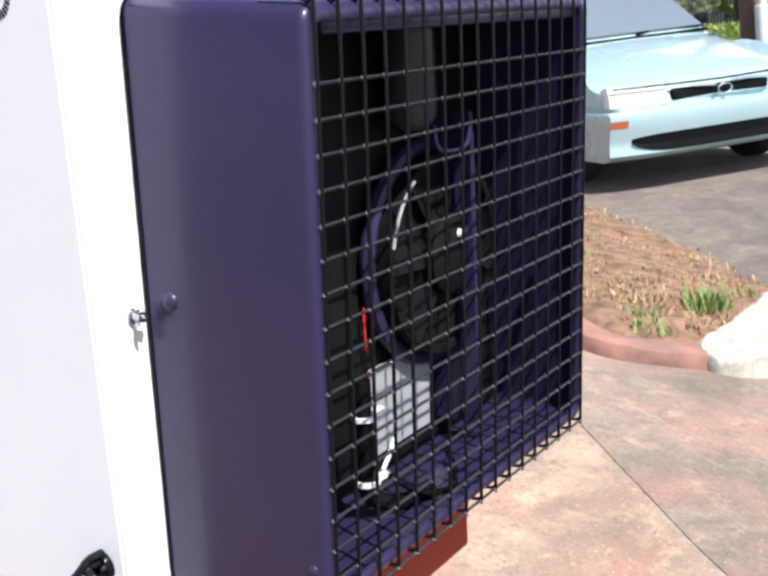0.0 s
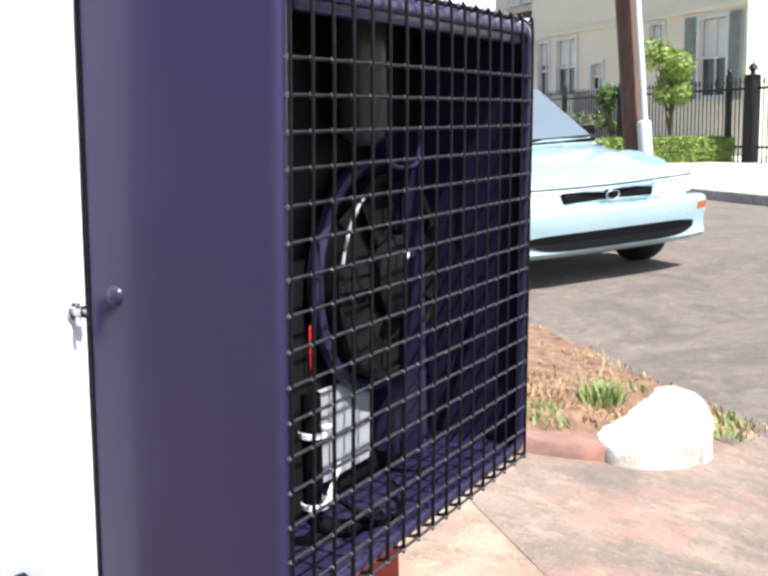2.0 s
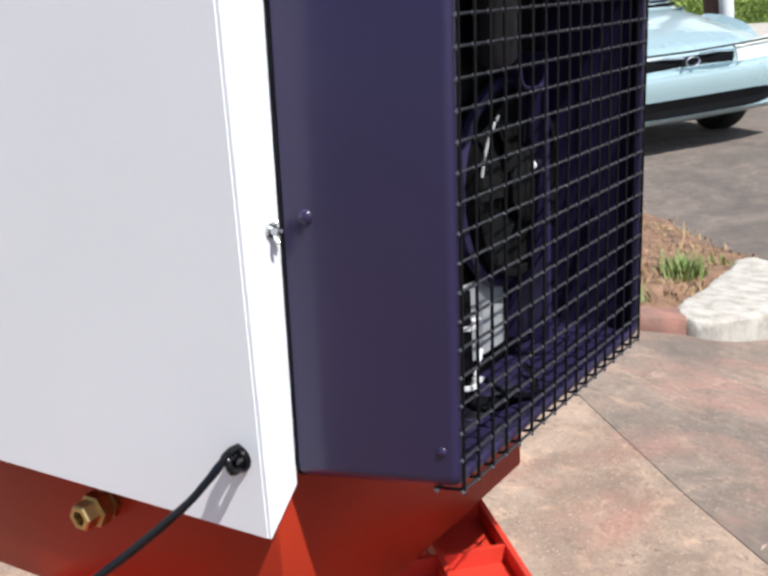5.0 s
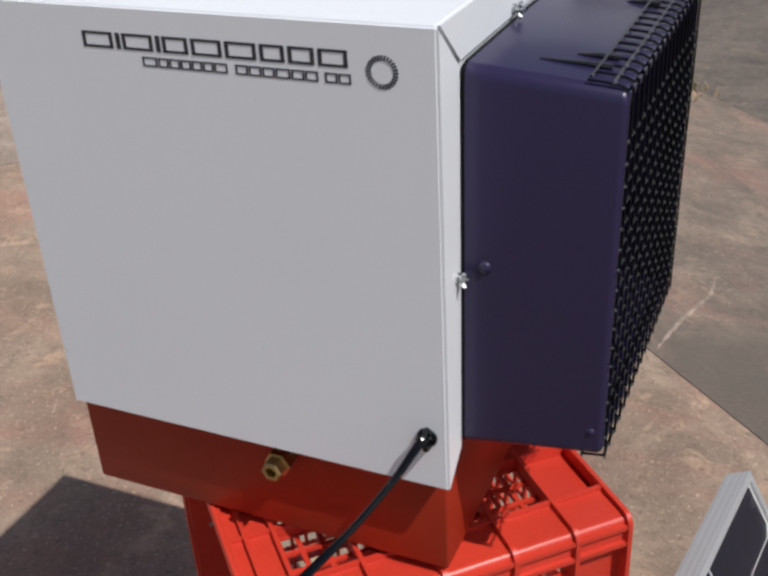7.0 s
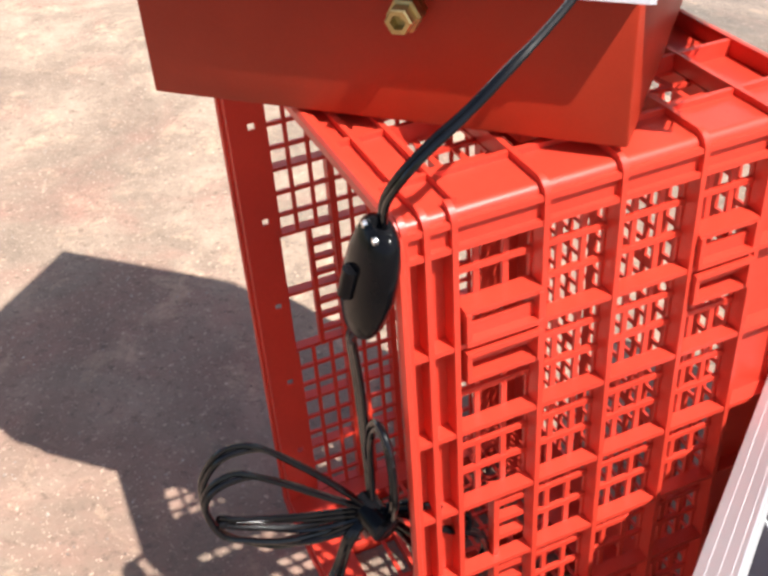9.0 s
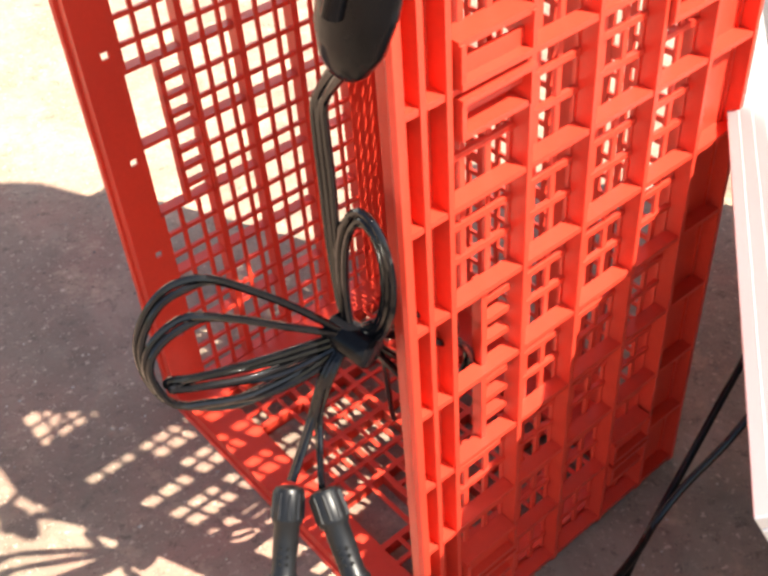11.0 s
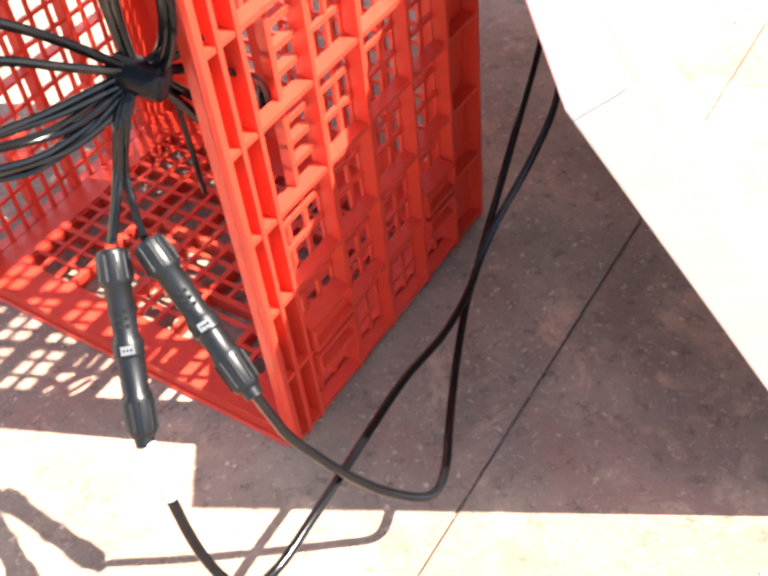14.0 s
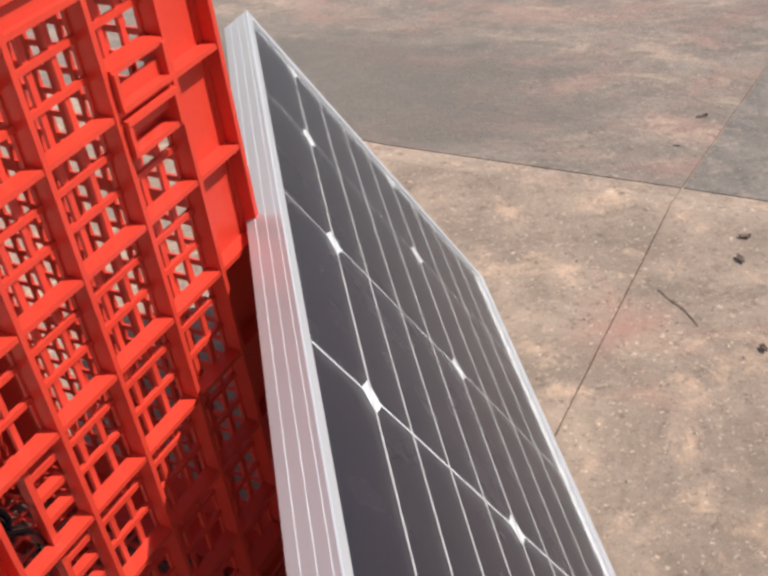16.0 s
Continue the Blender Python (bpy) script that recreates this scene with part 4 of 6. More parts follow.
# inside the shroud: fan, tube, plate, ties, wires
bm = fresh()
fc = Vector((0.0215, 0.188, 0.769))
lathe(bm, fc, (1, 0, 0), [(0, 0.05), (0.016, 0.05), (0.016, 0.046), (0.0115, 0.045), (0.0125, 0.02), (0.02, 0.02), (0.022, 0.017), (0.022, 0)], 32)
fan = part("fan", bm, FANBLACK, cooler, "black axial fan", smooth=True)
for k in range(7):
    bm = fresh()
    a = 2 * math.pi * k / 7
    rad, tan = Vector((0, math.cos(a), math.sin(a))), Vector((0, -math.sin(a), math.cos(a)))
    q = [fc + Vector((0.011, 0, 0)) + rad * 0.019, fc + Vector((0.016, 0, 0)) + rad * 0.019 + tan * 0.012,
         fc + Vector((0.016, 0, 0)) + rad * 0.044 + tan * 0.022, fc + Vector((0.010, 0, 0)) + rad * 0.044 + tan * 0.004]
    lo, hi = [bm.verts.new(v) for v in q], [bm.verts.new(v + Vector((0.001, 0, 0))) for v in q]
    bm.faces.new(lo[::-1]), bm.faces.new(hi)
    for i in range(4):
        bm.faces.new((lo[i], lo[(i + 1) % 4], hi[(i + 1) % 4], hi[i]))
    part("blade", bm, FANBLACK, fan)
bm = fresh()
sweep(bm, [fc + Vector((0.006, 0.0535 * math.cos(a), 0.0535 * math.sin(a))) for a in [2 * math.pi * k / 40 for k in range(41)]], 0.0038, 8)
part("fan_ring", bm, PURPLE, cooler, smooth=True)
# pale arc laid on the rim as its highlight
bm = fresh()
sweep(bm, [fc + Vector((0.0165, 0.048 * math.cos(radians(a)), 0.048 * math.sin(radians(a)))) for a in range(124, 170, 6)], 0.0008, 6)
part("rim_shine", bm, PALEGREY, fan, "pale arc for the light shining on the fan's rim", smooth=True)
# upper two screws are white, the glint of their metal put into the colour
for o in ((0.0215, 0.002, 0.010), (0.0125, 0.020, 0.0246), (0.0125, 0.022, -0.026)):
    bm = fresh()
    lathe(bm, fc + Vector(o), (1, 0, 0), [(0, 0.0022), (0.0012, 0.0021), (0.002, 0.0012), (0.002, 0)], 8)
    part("screw", bm, WHITEPL if o[2] > 0 else FANBLACK, fan, smooth=True)
bm = fresh()
lathe(bm, (0.036, 0.165, 0.832), (0, 0, 1), [(0, 0.006), (0.004, 0.011), (0.008, 0.012), (0.055, 0.012)], 18)
part("float_tube", bm, CLEAR, cooler, "smoky plastic tube", smooth=True)
# plate added for a hole through which the cabinet's lit white inside shows
bm = fresh()
box(bm, 0.0225, 0.0255, 0.134, 0.186, 0.678, 0.722, bevel=0.0008, seg=1)
part("opening_plate", bm, PALEGREY, cooler, "light grey plate standing in for an opening to the lit cabinet inside")
bm = fresh()
sweep(bm, curve_pts([(0.050, 0.094, 0.735), (0.050, 0.094, 0.70), (0.050, 0.095, 0.682), (0.058, 0.105, 0.6755), (0.062, 0.125, 0.675)], 5), 0.0042, 10)
part("hose", bm, BLACK, cooler, smooth=True)
for z in (0.717, 0.687):
    bm = fresh()
    lathe(bm, (0.050, 0.0945, z), (0, 0, 1), [(0, 0.0058), (0.0022, 0.0058), (0.0022, 0.0045), (0, 0.0045)], 14)
    box(bm, 0.050, 0.054, 0.098, 0.106, z, z + 0.0022)
    part("cable_tie", bm, WHITEPL, cooler, "white cable tie")
bm = fresh()
sweep(bm, curve_pts([(0.052, 0.100, 0.6885), (0.048, 0.108, 0.6865), (0.043, 0.120, 0.6875), (0.038, 0.134, 0.692)], 5), 0.0011, 6)
part("lead", bm, WHITEPL, cooler, "white insulated lead", smooth=True)
bm = fresh()
sweep(bm, curve_pts([(0.026, 0.1315, 0.754), (0.0265, 0.1305, 0.743), (0.026, 0.1315, 0.733)], 4), 0.0007, 6)
part("lead", bm, REDWIRE, cooler, "red insulated lead", smooth=True)
bm = fresh()
sweep(bm, curve_pts([(0.058, 0.10, 0.690), (0.066, 0.112, 0.679), (0.07, 0.13, 0.6745), (0.06, 0.15, 0.6742), (0.05, 0.16, 0.676)], 5), 0.0016, 6)
part("lead", bm, BLACK, cooler, "black insulated lead")
bm = fresh()
box(bm, 0.0225, 0.030, 0.05, 0.10, 0.70, 0.86, bevel=0.003)
part("pad_frame", bm, FANBLACK, cooler)

bm = fresh()
box(bm, 0.040, 0.0505, 0.1925, 0.1960, 0.678, 0.838, bevel=0.0006, seg=1)
box(bm, 0.0225, 0.040, 0.1945, 0.1960, 0.678, 0.838)
part("divider_post", bm, PURPLE, cooler)
bm = fresh()
sweep(bm, curve_pts([(0.052, 0.158, 0.835), (0.052, 0.160, 0.826), (0.052, 0.168, 0.822), (0.052, 0.186, 0.823), (0.052, 0.190, 0.836)], 4), 0.0011, 6)
part("bracket", bm, PURPLE, cooler, smooth=True)

# ---- solar panel leaning on the crate's edge ----
PL = Vector((0.1407, 0.9895, -0.0323)).normalized()
PW = Vector((0.4944, -0.0985, -0.8636))
PW = (PW - PL * PW.dot(PL)).normalized()
PN = PL.cross(PW)
if PN.x < 0:
    PN = -PN
PO = Vector((0.0660, -0.1875, 0.3668))
LEN0, LEN1, WID, THK = -0.0082, 0.652, 0.395, 0.0275


def pn(l, w, n):
    return PO + PL * l + PW * w + PN * n


panel = thing("solar_panel", "framed solar panel with dark cells leaning against the crate", "solar panel", tuple(pn(0.3, WID, -THK)))
pf = lambda c: pn(c.x, c.y, c.z)


def rail(name, l0, l1, w0, w1, along):
    bm = fresh()
    box(bm, l0, l1, w0, w1, -THK, 0.0, f=pf, bevel=0.0008, seg=1)
    ob = part(name, bm, ALU, panel, "silver aluminium frame rail with grooves")
    # thin raised groove edges on the outer face, white to paint their bright highlights
    for n in ((-0.0045, -0.0120, -0.0200) if along == "l" else ()):
        bm = fresh()
        w = w0 if w0 < 0.1 else w1
        s = -1 if w0 < 0.1 else 1
        box(bm, l0 + 0.001, l1 - 0.001, min(w, w + s * 0.00012), max(w, w + s * 0.00012), n - 0.00022, n + 0.00022, f=pf)
        part("groove_highlight", bm, BACKSHEET, ob)


LIP = 0.0080
rail("frame_rail", LEN0, LEN1, 0.0, LIP, "l")
rail("frame_rail", LEN0, LEN1, WID - LIP, WID, "l")
rail("frame_rail", LEN0, LEN0 + LIP, LIP, WID - LIP, "w")
rail("frame_rail", LEN1 - LIP, LEN1, LIP, WID - LIP, "w")
bm = fresh()
box(bm, LEN0 + LIP, LEN1 - LIP, LIP, WID - LIP, -0.0065, -0.0042, f=pf)
part("backsheet", bm, BACKSHEET, panel, "white backsheet")
bm = fresh()
box(bm, LEN0 + LIP, LEN1 - LIP, LIP, WID - LIP, -0.0085, -0.0066, f=pf)
part("rear_cover", bm, REARGREY, panel, "dull grey rear cover")
LB = [0.0053, 0.1699, 0.3345, 0.4991, 0.6420]
WB = [(0.0110, 0.0666, 0), (0.0686, 0.2212, 1), (0.2232, 0.3780, 2)]
ch = 0.0075
for i in range(4):
    for w0, w1, kind in WB:
        l0, l1 = LB[i] + 0.0017, LB[i + 1] - 0.0017
        c0, c1 = (0.0004 if kind == 0 else ch), (0.0004 if kind == 2 else ch)
        out = [(l0 + c0 * 1.6, w0), (l1 - c0 * 1.6, w0), (l1, w0 + c0), (l1, w1 - c1), (l1 - c1 * 1.6, w1), (l0 + c1 * 1.6, w1), (l0, w1 - c1), (l0, w0 + c0)]
        bm = fresh()
        polyprism(bm, out, pn, -0.0042, -0.0036)
        part("cell", bm, CELL, panel, "dark violet-brown cell")
for w in [0.0676 + 0.0386 * k for k in (0, 1, 2, 3)] + [0.2222 + 0.0386 * k for k in (0, 1, 2, 3)]:
    bm = fresh()
    box(bm, 0.002, 0.642, w - 0.0007, w + 0.0007, -0.0037, -0.0034, f=pf)
    part("busbar", bm, BUSBAR, panel)
GLASS = bpy.data.materials.new("panel_glass")
GLASS.use_nodes = True
gn, gl = GLASS.node_tree.nodes, GLASS.node_tree.links
gn.remove(gn["Principled BSDF"])
gt, gg, gm, gf = gn.new("ShaderNodeBsdfTransparent"), gn.new("ShaderNodeBsdfGlossy"), gn.new("ShaderNodeMixShader"), gn.new("ShaderNodeFresnel")
gg.inputs["Roughness"].default_value = 0.33
gf.inputs["IOR"].default_value = 1.45
gl.new(gf.outputs[0], gm.inputs[0]), gl.new(gt.outputs[0], gm.inputs[1]), gl.new(gg.outputs[0], gm.inputs[2])
dust, gdm = gn.new("ShaderNodeBsdfSheen"), gn.new("ShaderNodeMixShader")
dust.inputs["Color"].default_value = (0.62, 0.56, 0.50, 1)
dust.inputs["Roughness"].default_value = 0.35
gdm.inputs[0].default_value = 0.10
gl.new(gm.outputs[0], gdm.inputs[1]), gl.new(dust.outputs[0], gdm.inputs[2])
gl.new(gdm.outputs[0], gn["Material Output"].inputs["Surface"])
bm = fresh()
vs = [bm.verts.new(pn(l, w, -0.0022)) for l, w in ((LEN0 + LIP, LIP), (LEN1 - LIP, LIP), (LEN1 - LIP, WID - LIP), (LEN0 + LIP, WID - LIP))]
bm.faces.new(vs)
bm.normal_update()
if bm.faces[:][0].normal.dot(PN) < 0:
    bmesh.ops.reverse_faces(bm, faces=bm.faces[:])
glass = part("cover_glass", bm, GLASS, panel, "clear cover glass", normals=False)
glass.visible_shadow = False

# ---- cables ----
cable = thing("power_cable", "coiled black twin-core cable with inline switch and plug couplings", "cable", (-0.13, -0.10, 0.0))


def twin(name, pts, r=0.0020, gap=0.0021, steps=6, closed=False, side=None, label=""):
    """Twin-core flex: two tubes side by side."""
    line = curve_pts(pts, steps, closed)
    bm = fresh()
    for s in (-1, 1):
        q = []
        for i, p in enumerate(line):
            d = (line[min(i + 1, len(line) - 1)] - line[max(i - 1, 0)]).normalized()
            a = d.cross(side or V)
            a = a.normalized() if a.length > 1e-4 else Vector((0, 0, 1))
            q.append(p + a * (s * gap))
        sweep(bm, q, r, 8)
    return part(name, bm, CABLE, cable, label, smooth=True)


twin("lead_in", [(-0.0135, 0.0040, 0.6800), (-0.0135, -0.0080, 0.6810), (-0.0180, -0.0160, 0.6730), (-0.0240, -0.0280, 0.6630), (-0.0353, -0.0533, 0.6497), (-0.0458, -0.0726, 0.6396),
                 (-0.0616, -0.0920, 0.6237), (-0.0743, -0.1022, 0.6119), (-0.0861, -0.1072, 0.5980), (-0.0959, -0.1031, 0.5820), (-0.0999, -0.0983, 0.5658)], 0.0018, 0.0017)
bm = fresh()
sweep(bm, curve_pts([(-0.0118, 0.0030, 0.6745), (-0.0112, -0.0075, 0.6740), (-0.0125, -0.0090, 0.6790), (-0.0155, -0.0075, 0.6805), (-0.0172, -0.0050, 0.6775), (-0.0165, 0.0030, 0.6750)], 5), 0.0019, 8)
part("strain_loop", bm, CABLE, cable, smooth=True)
# inline switch body, egg-shaped
top, bot = Vector((-0.0999, -0.0988, 0.5663)), Vector((-0.1194, -0.0947, 0.4981))
ax = (bot - top)
bm = fresh()
prof = [(0.0, 0.008), (0.03, 0.0115), (0.08, 0.0145), (0.25, 0.0185), (0.5, 0.0200), (0.75, 0.0180), (0.9, 0.0135), (0.97, 0.009), (1.0, 0.005)]
a, b = V, ax.normalized().cross(V).normalized()
rings = []
for h, rr in prof:
    rings.append([bm.verts.new(top + ax * h + a * (math.cos(t) * rr * 0.55) + b * (math.sin(t) * rr)) for t in [2 * math.pi * k / 20 for k in range(20)]])
for q, w in zip(rings, rings[1:]):
    for k in range(20):
        bm.faces.new((q[k], q[(k + 1) % 20], w[(k + 1) % 20], w[k]))
bm.faces.new(rings[0][::-1]), bm.faces.new(rings[-1])
switch = part("inline_switch", bm, BLACK, cable, "black rounded inline switch", smooth=True)
bm = fresh()
mid = top + ax * 0.45 - a * 0.0112
sweep(bm, [mid - ax * 0.12, mid + ax * 0.12], 0.0045, 10)
part("rocker", bm, BLACK, switch, smooth=True)
for s in (-0.006, 0.006):
    bm = fresh()
    lathe(bm, top + ax * 0.035 + b * s - a * 0.005, -a, [(0, 0.0022), (0.002, 0.002), (0.0025, 0)], 10)
    part("screw_head", bm, STEEL, switch, smooth=True)
twin("drop", [(-0.1189, -0.0950, 0.5016), (-0.1262, -0.0852, 0.4885), (-0.1318, -0.0762, 0.4740), (-0.1332, -0.0712, 0.4540), (-0.1338, -0.0676, 0.4284), (-0.1354, -0.0638, 0.3887), (-0.1349, -0.0652, 0.3548), (-0.1325, -0.0706, 0.3320)])
K = (-0.1325, -0.0706, 0.3320)
twin("drop", [(-0.1195, -0.0945, 0.4995), (-0.1285, -0.0815, 0.4830), (-0.1342, -0.0735, 0.4700), (-0.1360, -0.0680, 0.4480), (-0.1368, -0.0642, 0.4200), (-0.1376, -0.0612, 0.3860), (-0.1360, -0.0635, 0.3540), K])
big = [K, (-0.1548, -0.0778, 0.3569), (-0.1754, -0.0858, 0.3771), (-0.1937, -0.0922, 0.3891), (-0.2125, -0.1005, 0.3855), (-0.2259, -0.1058, 0.3658), (-0.2286, -0.1080, 0.3439),
       (-0.2232, -0.1068, 0.3222), (-0.2095, -0.1027, 0.3124), (-0.1896, -0.0950, 0.3080), (-0.1635, -0.0830, 0.3143), K]
twin("coil_loop", big)
twin("coil_loop", [K, (-0.1600, -0.0831, 0.3501), (-0.1817, -0.0940, 0.3659), (-0.2008, -0.1024, 0.3734), (-0.2175, -0.1106, 0.3649), (-0.2232, -0.1148, 0.3486), (-0.2168, -0.1117, 0.3247),
                   (-0.1993, -0.1038, 0.3167), (-0.1738, -0.0904, 0.3118), (-0.1449, -0.0756, 0.3193), K])
twin("coil_loop", [K, (-0.1671, -0.0861, 0.3311), (-0.1914, -0.0987, 0.3343), (-0.2120, -0.1105, 0.3390), (-0.2155, -0.1113, 0.3353), (-0.1976, -0.1011, 0.3270), (-0.1684, -0.0863, 0.3213), K])
twin("coil_loop", [K, (-0.1354, -0.0620, 0.3540), (-0.1331, -0.0655, 0.3835), (-0.1283, -0.0698, 0.4017), (-0.1200, -0.0772, 0.4125), (-0.1126, -0.0850, 0.4099), (-0.1088, -0.0894, 0.3947),
                   (-0.1102, -0.0864, 0.3690), (-0.1173, -0.0775, 0.3440), K])
twin("coil_loop", [K, (-0.1339, -0.0655, 0.3559), (-0.1315, -0.0689, 0.3864), (-0.1263, -0.0739, 0.4066), (-0.1192, -0.0804, 0.4169), (-0.1114, -0.0883, 0.4120), (-0.1071, -0.0928, 0.3930),
                   (-0.1093, -0.0897, 0.3661), (-0.1179, -0.0788, 0.3401), K])
# small loop bent into the mouth, by the crate's wall
twin("coil_loop", [K, (-0.1165, -0.0627, 0.3329), (-0.0988, -0.0610, 0.3372), (-0.0849, -0.0450, 0.3244), (-0.0809, -0.0374, 0.3048), (-0.0880, -0.0439, 0.2862), (-0.1035, -0.0552, 0.2961), (-0.1197, -0.0649, 0.3191), K])
twin("coil_loop", [K, (-0.1128, -0.0600, 0.3225), (-0.0934, -0.0557, 0.3136), (-0.0762, -0.0340, 0.2901), (-0.0730, -0.0282, 0.2654), (-0.0843, -0.0378, 0.2515), (-0.1035, -0.0526, 0.2752), (-0.1203, -0.0637, 0.3121), K])
bm = fresh()
sweep(bm, curve_pts([(-0.1416, -0.0647, 0.3329), (-0.1345, -0.0706, 0.3319), (-0.1253, -0.0765, 0.3299), (-0.1192, -0.0804, 0.3289)], 4), [0.008] + [0.0098] * 11 + [0.008], 12)
part("coil_tie", bm, BLACK, cable, "black cloth tie round the coil", smooth=True)
twin("tail", [K, (-0.1455, -0.0838, 0.3152), (-0.1551, -0.0869, 0.2846), (-0.1651, -0.1123, 0.2643)], r=0.0021, gap=0.0012)
twin("tail", [(-0.1325, -0.0726, 0.3319), (-0.1425, -0.0838, 0.3154), (-0.1512, -0.0830, 0.2869), (-0.1514, -0.0945, 0.2715), (-0.1478, -0.1184, 0.2680)], r=0.0019, gap=0.001)
bm = fresh()
sweep(bm, curve_pts([(-0.1254, -0.0726, 0.3311), (-0.1193, -0.0597, 0.3122), (-0.1186, -0.0466, 0.2776), (-0.1195, -0.0323, 0.2329), (-0.1200, -0.0164, 0.2033)], 5), 0.0018, 8)
part("tie_end", bm, BLACK, cable, smooth=True)


def coupling(p0, p1, label):
    """A waterproof plug coupling: ribbed nut, body, collar, latch window, second half."""
    p0, p1 = Vector(p0), Vector(p1)
    d = (p1 - p0)
    n = d.length
    d.normalize()
    bm = fresh()
    lathe(bm, p0, d, [(0, 0.004), (0.001, 0.0074), (0.003, 0.0083), (0.017, 0.0087), (0.0185, 0.0082), (0.020, 0.0070), (0.044, 0.0066), (0.047, 0.0073)], 20)
    body = part("coupling", bm, PLUG, cable, label, smooth=True)
    aa, bb = frame_axes(d)
    for k in range(10):
        t = 2 * math.pi * k / 10
        o = aa * math.cos(t) + bb * math.sin(t)
        bm = fresh()
        sweep(bm, [p0 + d * 0.003 + o * 0.0080, p0 + d * 0.0165 + o * 0.0084], 0.001, 5)
        part("grip_rib", bm, PLUG, body, smooth=True)
    bm = fresh()
    lathe(bm, p0 + d * 0.047, d, [(0, 0.0076), (0.0015, 0.0082), (0.008, 0.0082), (0.009, 0.0072), (n - 0.071, 0.0068), (n - 0.069, 0.0078), (n - 0.0675, 0.0081), (n - 0.051, 0.0076), (n - 0.0485, 0.0064), (n - 0.0478, 0.0052), (n - 0.043, 0.0048), (n - 0.0428, 0.003)], 20)
    half = part("coupling_socket", bm, PLUG, body, smooth=True)
    for k in range(10):
        t = 2 * math.pi * k / 10
        o = aa * math.cos(t) + bb * math.sin(t)
        bm = fresh()
        sweep(bm, [p0 + d * (n - 0.0195) + o * 0.0079, p0 + d * (n - 0.0045) + o * 0.0074], 0.001, 5)
        part("grip_rib", bm, PLUG, half, smooth=True)
    toward = (Vector((-0.1200, -0.5000, 0.6600)) - p0).normalized()
    o = (toward - d * toward.dot(d)).normalized()
    s = d.cross(o)
    bm = fresh()
    c = p0 + d * 0.052 + o * 0.0076
    q = [c + s * x + d * y for x, y in ((-0.0034, -0.0022), (0.0034, -0.0022), (0.0034, 0.0022), (-0.0034, 0.0022))]
    lo, hi = [bm.verts.new(v) for v in q], [bm.verts.new(v + o * 0.0016) for v in q]
    bm.faces.new(lo[::-1]), bm.faces.new(hi)
    for i in range(4):
        bm.faces.new((lo[i], lo[(i + 1) % 4], hi[(i + 1) % 4], hi[i]))
    part("latch", bm, LATCHGREY, body, "grey latch window")
    for x in (-0.0018, 0.0, 0.0018):
        bm = fresh()
        lathe(bm, c + s * x + o * 0.0014, o, [(0, 0.0008), (0.0005, 0.0007), (0.0005, 0.0)], 4)
        part("latch_slot", bm, FANBLACK, body)
    for i in range(3):
        for x in (-0.002, 0.002):
            bm = fresh()
            lathe(bm, p0 + d * (0.032 + 0.004 * i) + o * 0.0064 + s * x, o, [(0, 0.0012), (0.0008, 0.001)], 6)
            part("grip_dot", bm, FANBLACK, body)
    return p1


coupling((-0.1660, -0.1143, 0.2632), (-0.1717, -0.1832, 0.1937), "black plug coupling with a ribbed nut")
coupling((-0.1473, -0.1194, 0.2680), (-0.1135, -0.1827, 0.2116), "black plug coupling hanging at a slant")
bm = fresh()
tag_line = curve_pts([(-0.1713, -0.1822, 0.1948), (-0.1663, -0.2046, 0.1753), (-0.1611, -0.2176, 0.1401), (-0.1529, -0.2258, 0.1152)], 7)[:9]
sweep(bm, tag_line, [0.0033, 0.0036, 0.0039, 0.0037, 0.0035, 0.0036, 0.0039, 0.0041, 0.0038][:len(tag_line)], 12)
part("white_sleeve", bm, PAPER, cable, "white paper sleeve round the cable", smooth=True)

panel_cable = thing("panel_cable", "pair of black cables hanging in a curve to the solar panel", "cable", (-0.0070, -0.0820, 0.0616))
runs = ([(-0.1713, -0.1822, 0.1948), (-0.1663, -0.2046, 0.1753), (-0.1611, -0.2176, 0.1401), (-0.1529, -0.2258, 0.1152), (-0.1422, -0.2293, 0.1006), (-0.1231, -0.2193, 0.0998), (-0.0951, -0.1903, 0.1011), (-0.0668, -0.1561, 0.0965),
         (-0.0239, -0.0986, 0.0803), (0.0150, -0.0540, 0.0635), (0.0464, -0.0117, 0.0564), (0.0688, 0.0229, 0.0685), (0.1088, 0.0776, 0.1122), (0.1468, 0.1304, 0.1558), (0.1575, 0.1516, 0.1820), (0.1483, 0.1638, 0.2069)],
        [(-0.1136, -0.1822, 0.2136), (-0.1072, -0.1803, 0.1839), (-0.0987, -0.1789, 0.1543), (-0.0710, -0.1763, 0.1007), (-0.0476, -0.1754, 0.0718), (-0.0260, -0.1750, 0.0598), (-0.0129, -0.1589, 0.0590), (-0.0009, -0.1259, 0.0586),
         (0.0194, -0.0718, 0.0552), (0.0476, -0.0086, 0.0525), (0.0753, 0.0216, 0.0788), (0.1103, 0.0403, 0.1212), (0.1358, 0.0624, 0.1532), (0.1555, 0.1066, 0.1805), (0.1483, 0.1338, 0.2060)])
for q in runs:
    bm = fresh()
    sweep(bm, curve_pts(q, 7), 0.0030, 10)
    part("cable_run", bm, CABLE, panel_cable, smooth=True)

# ---- parked car across the verge ----
CARO, CARZ = Vector((-1.744, 6.530, 0)), -0.2448
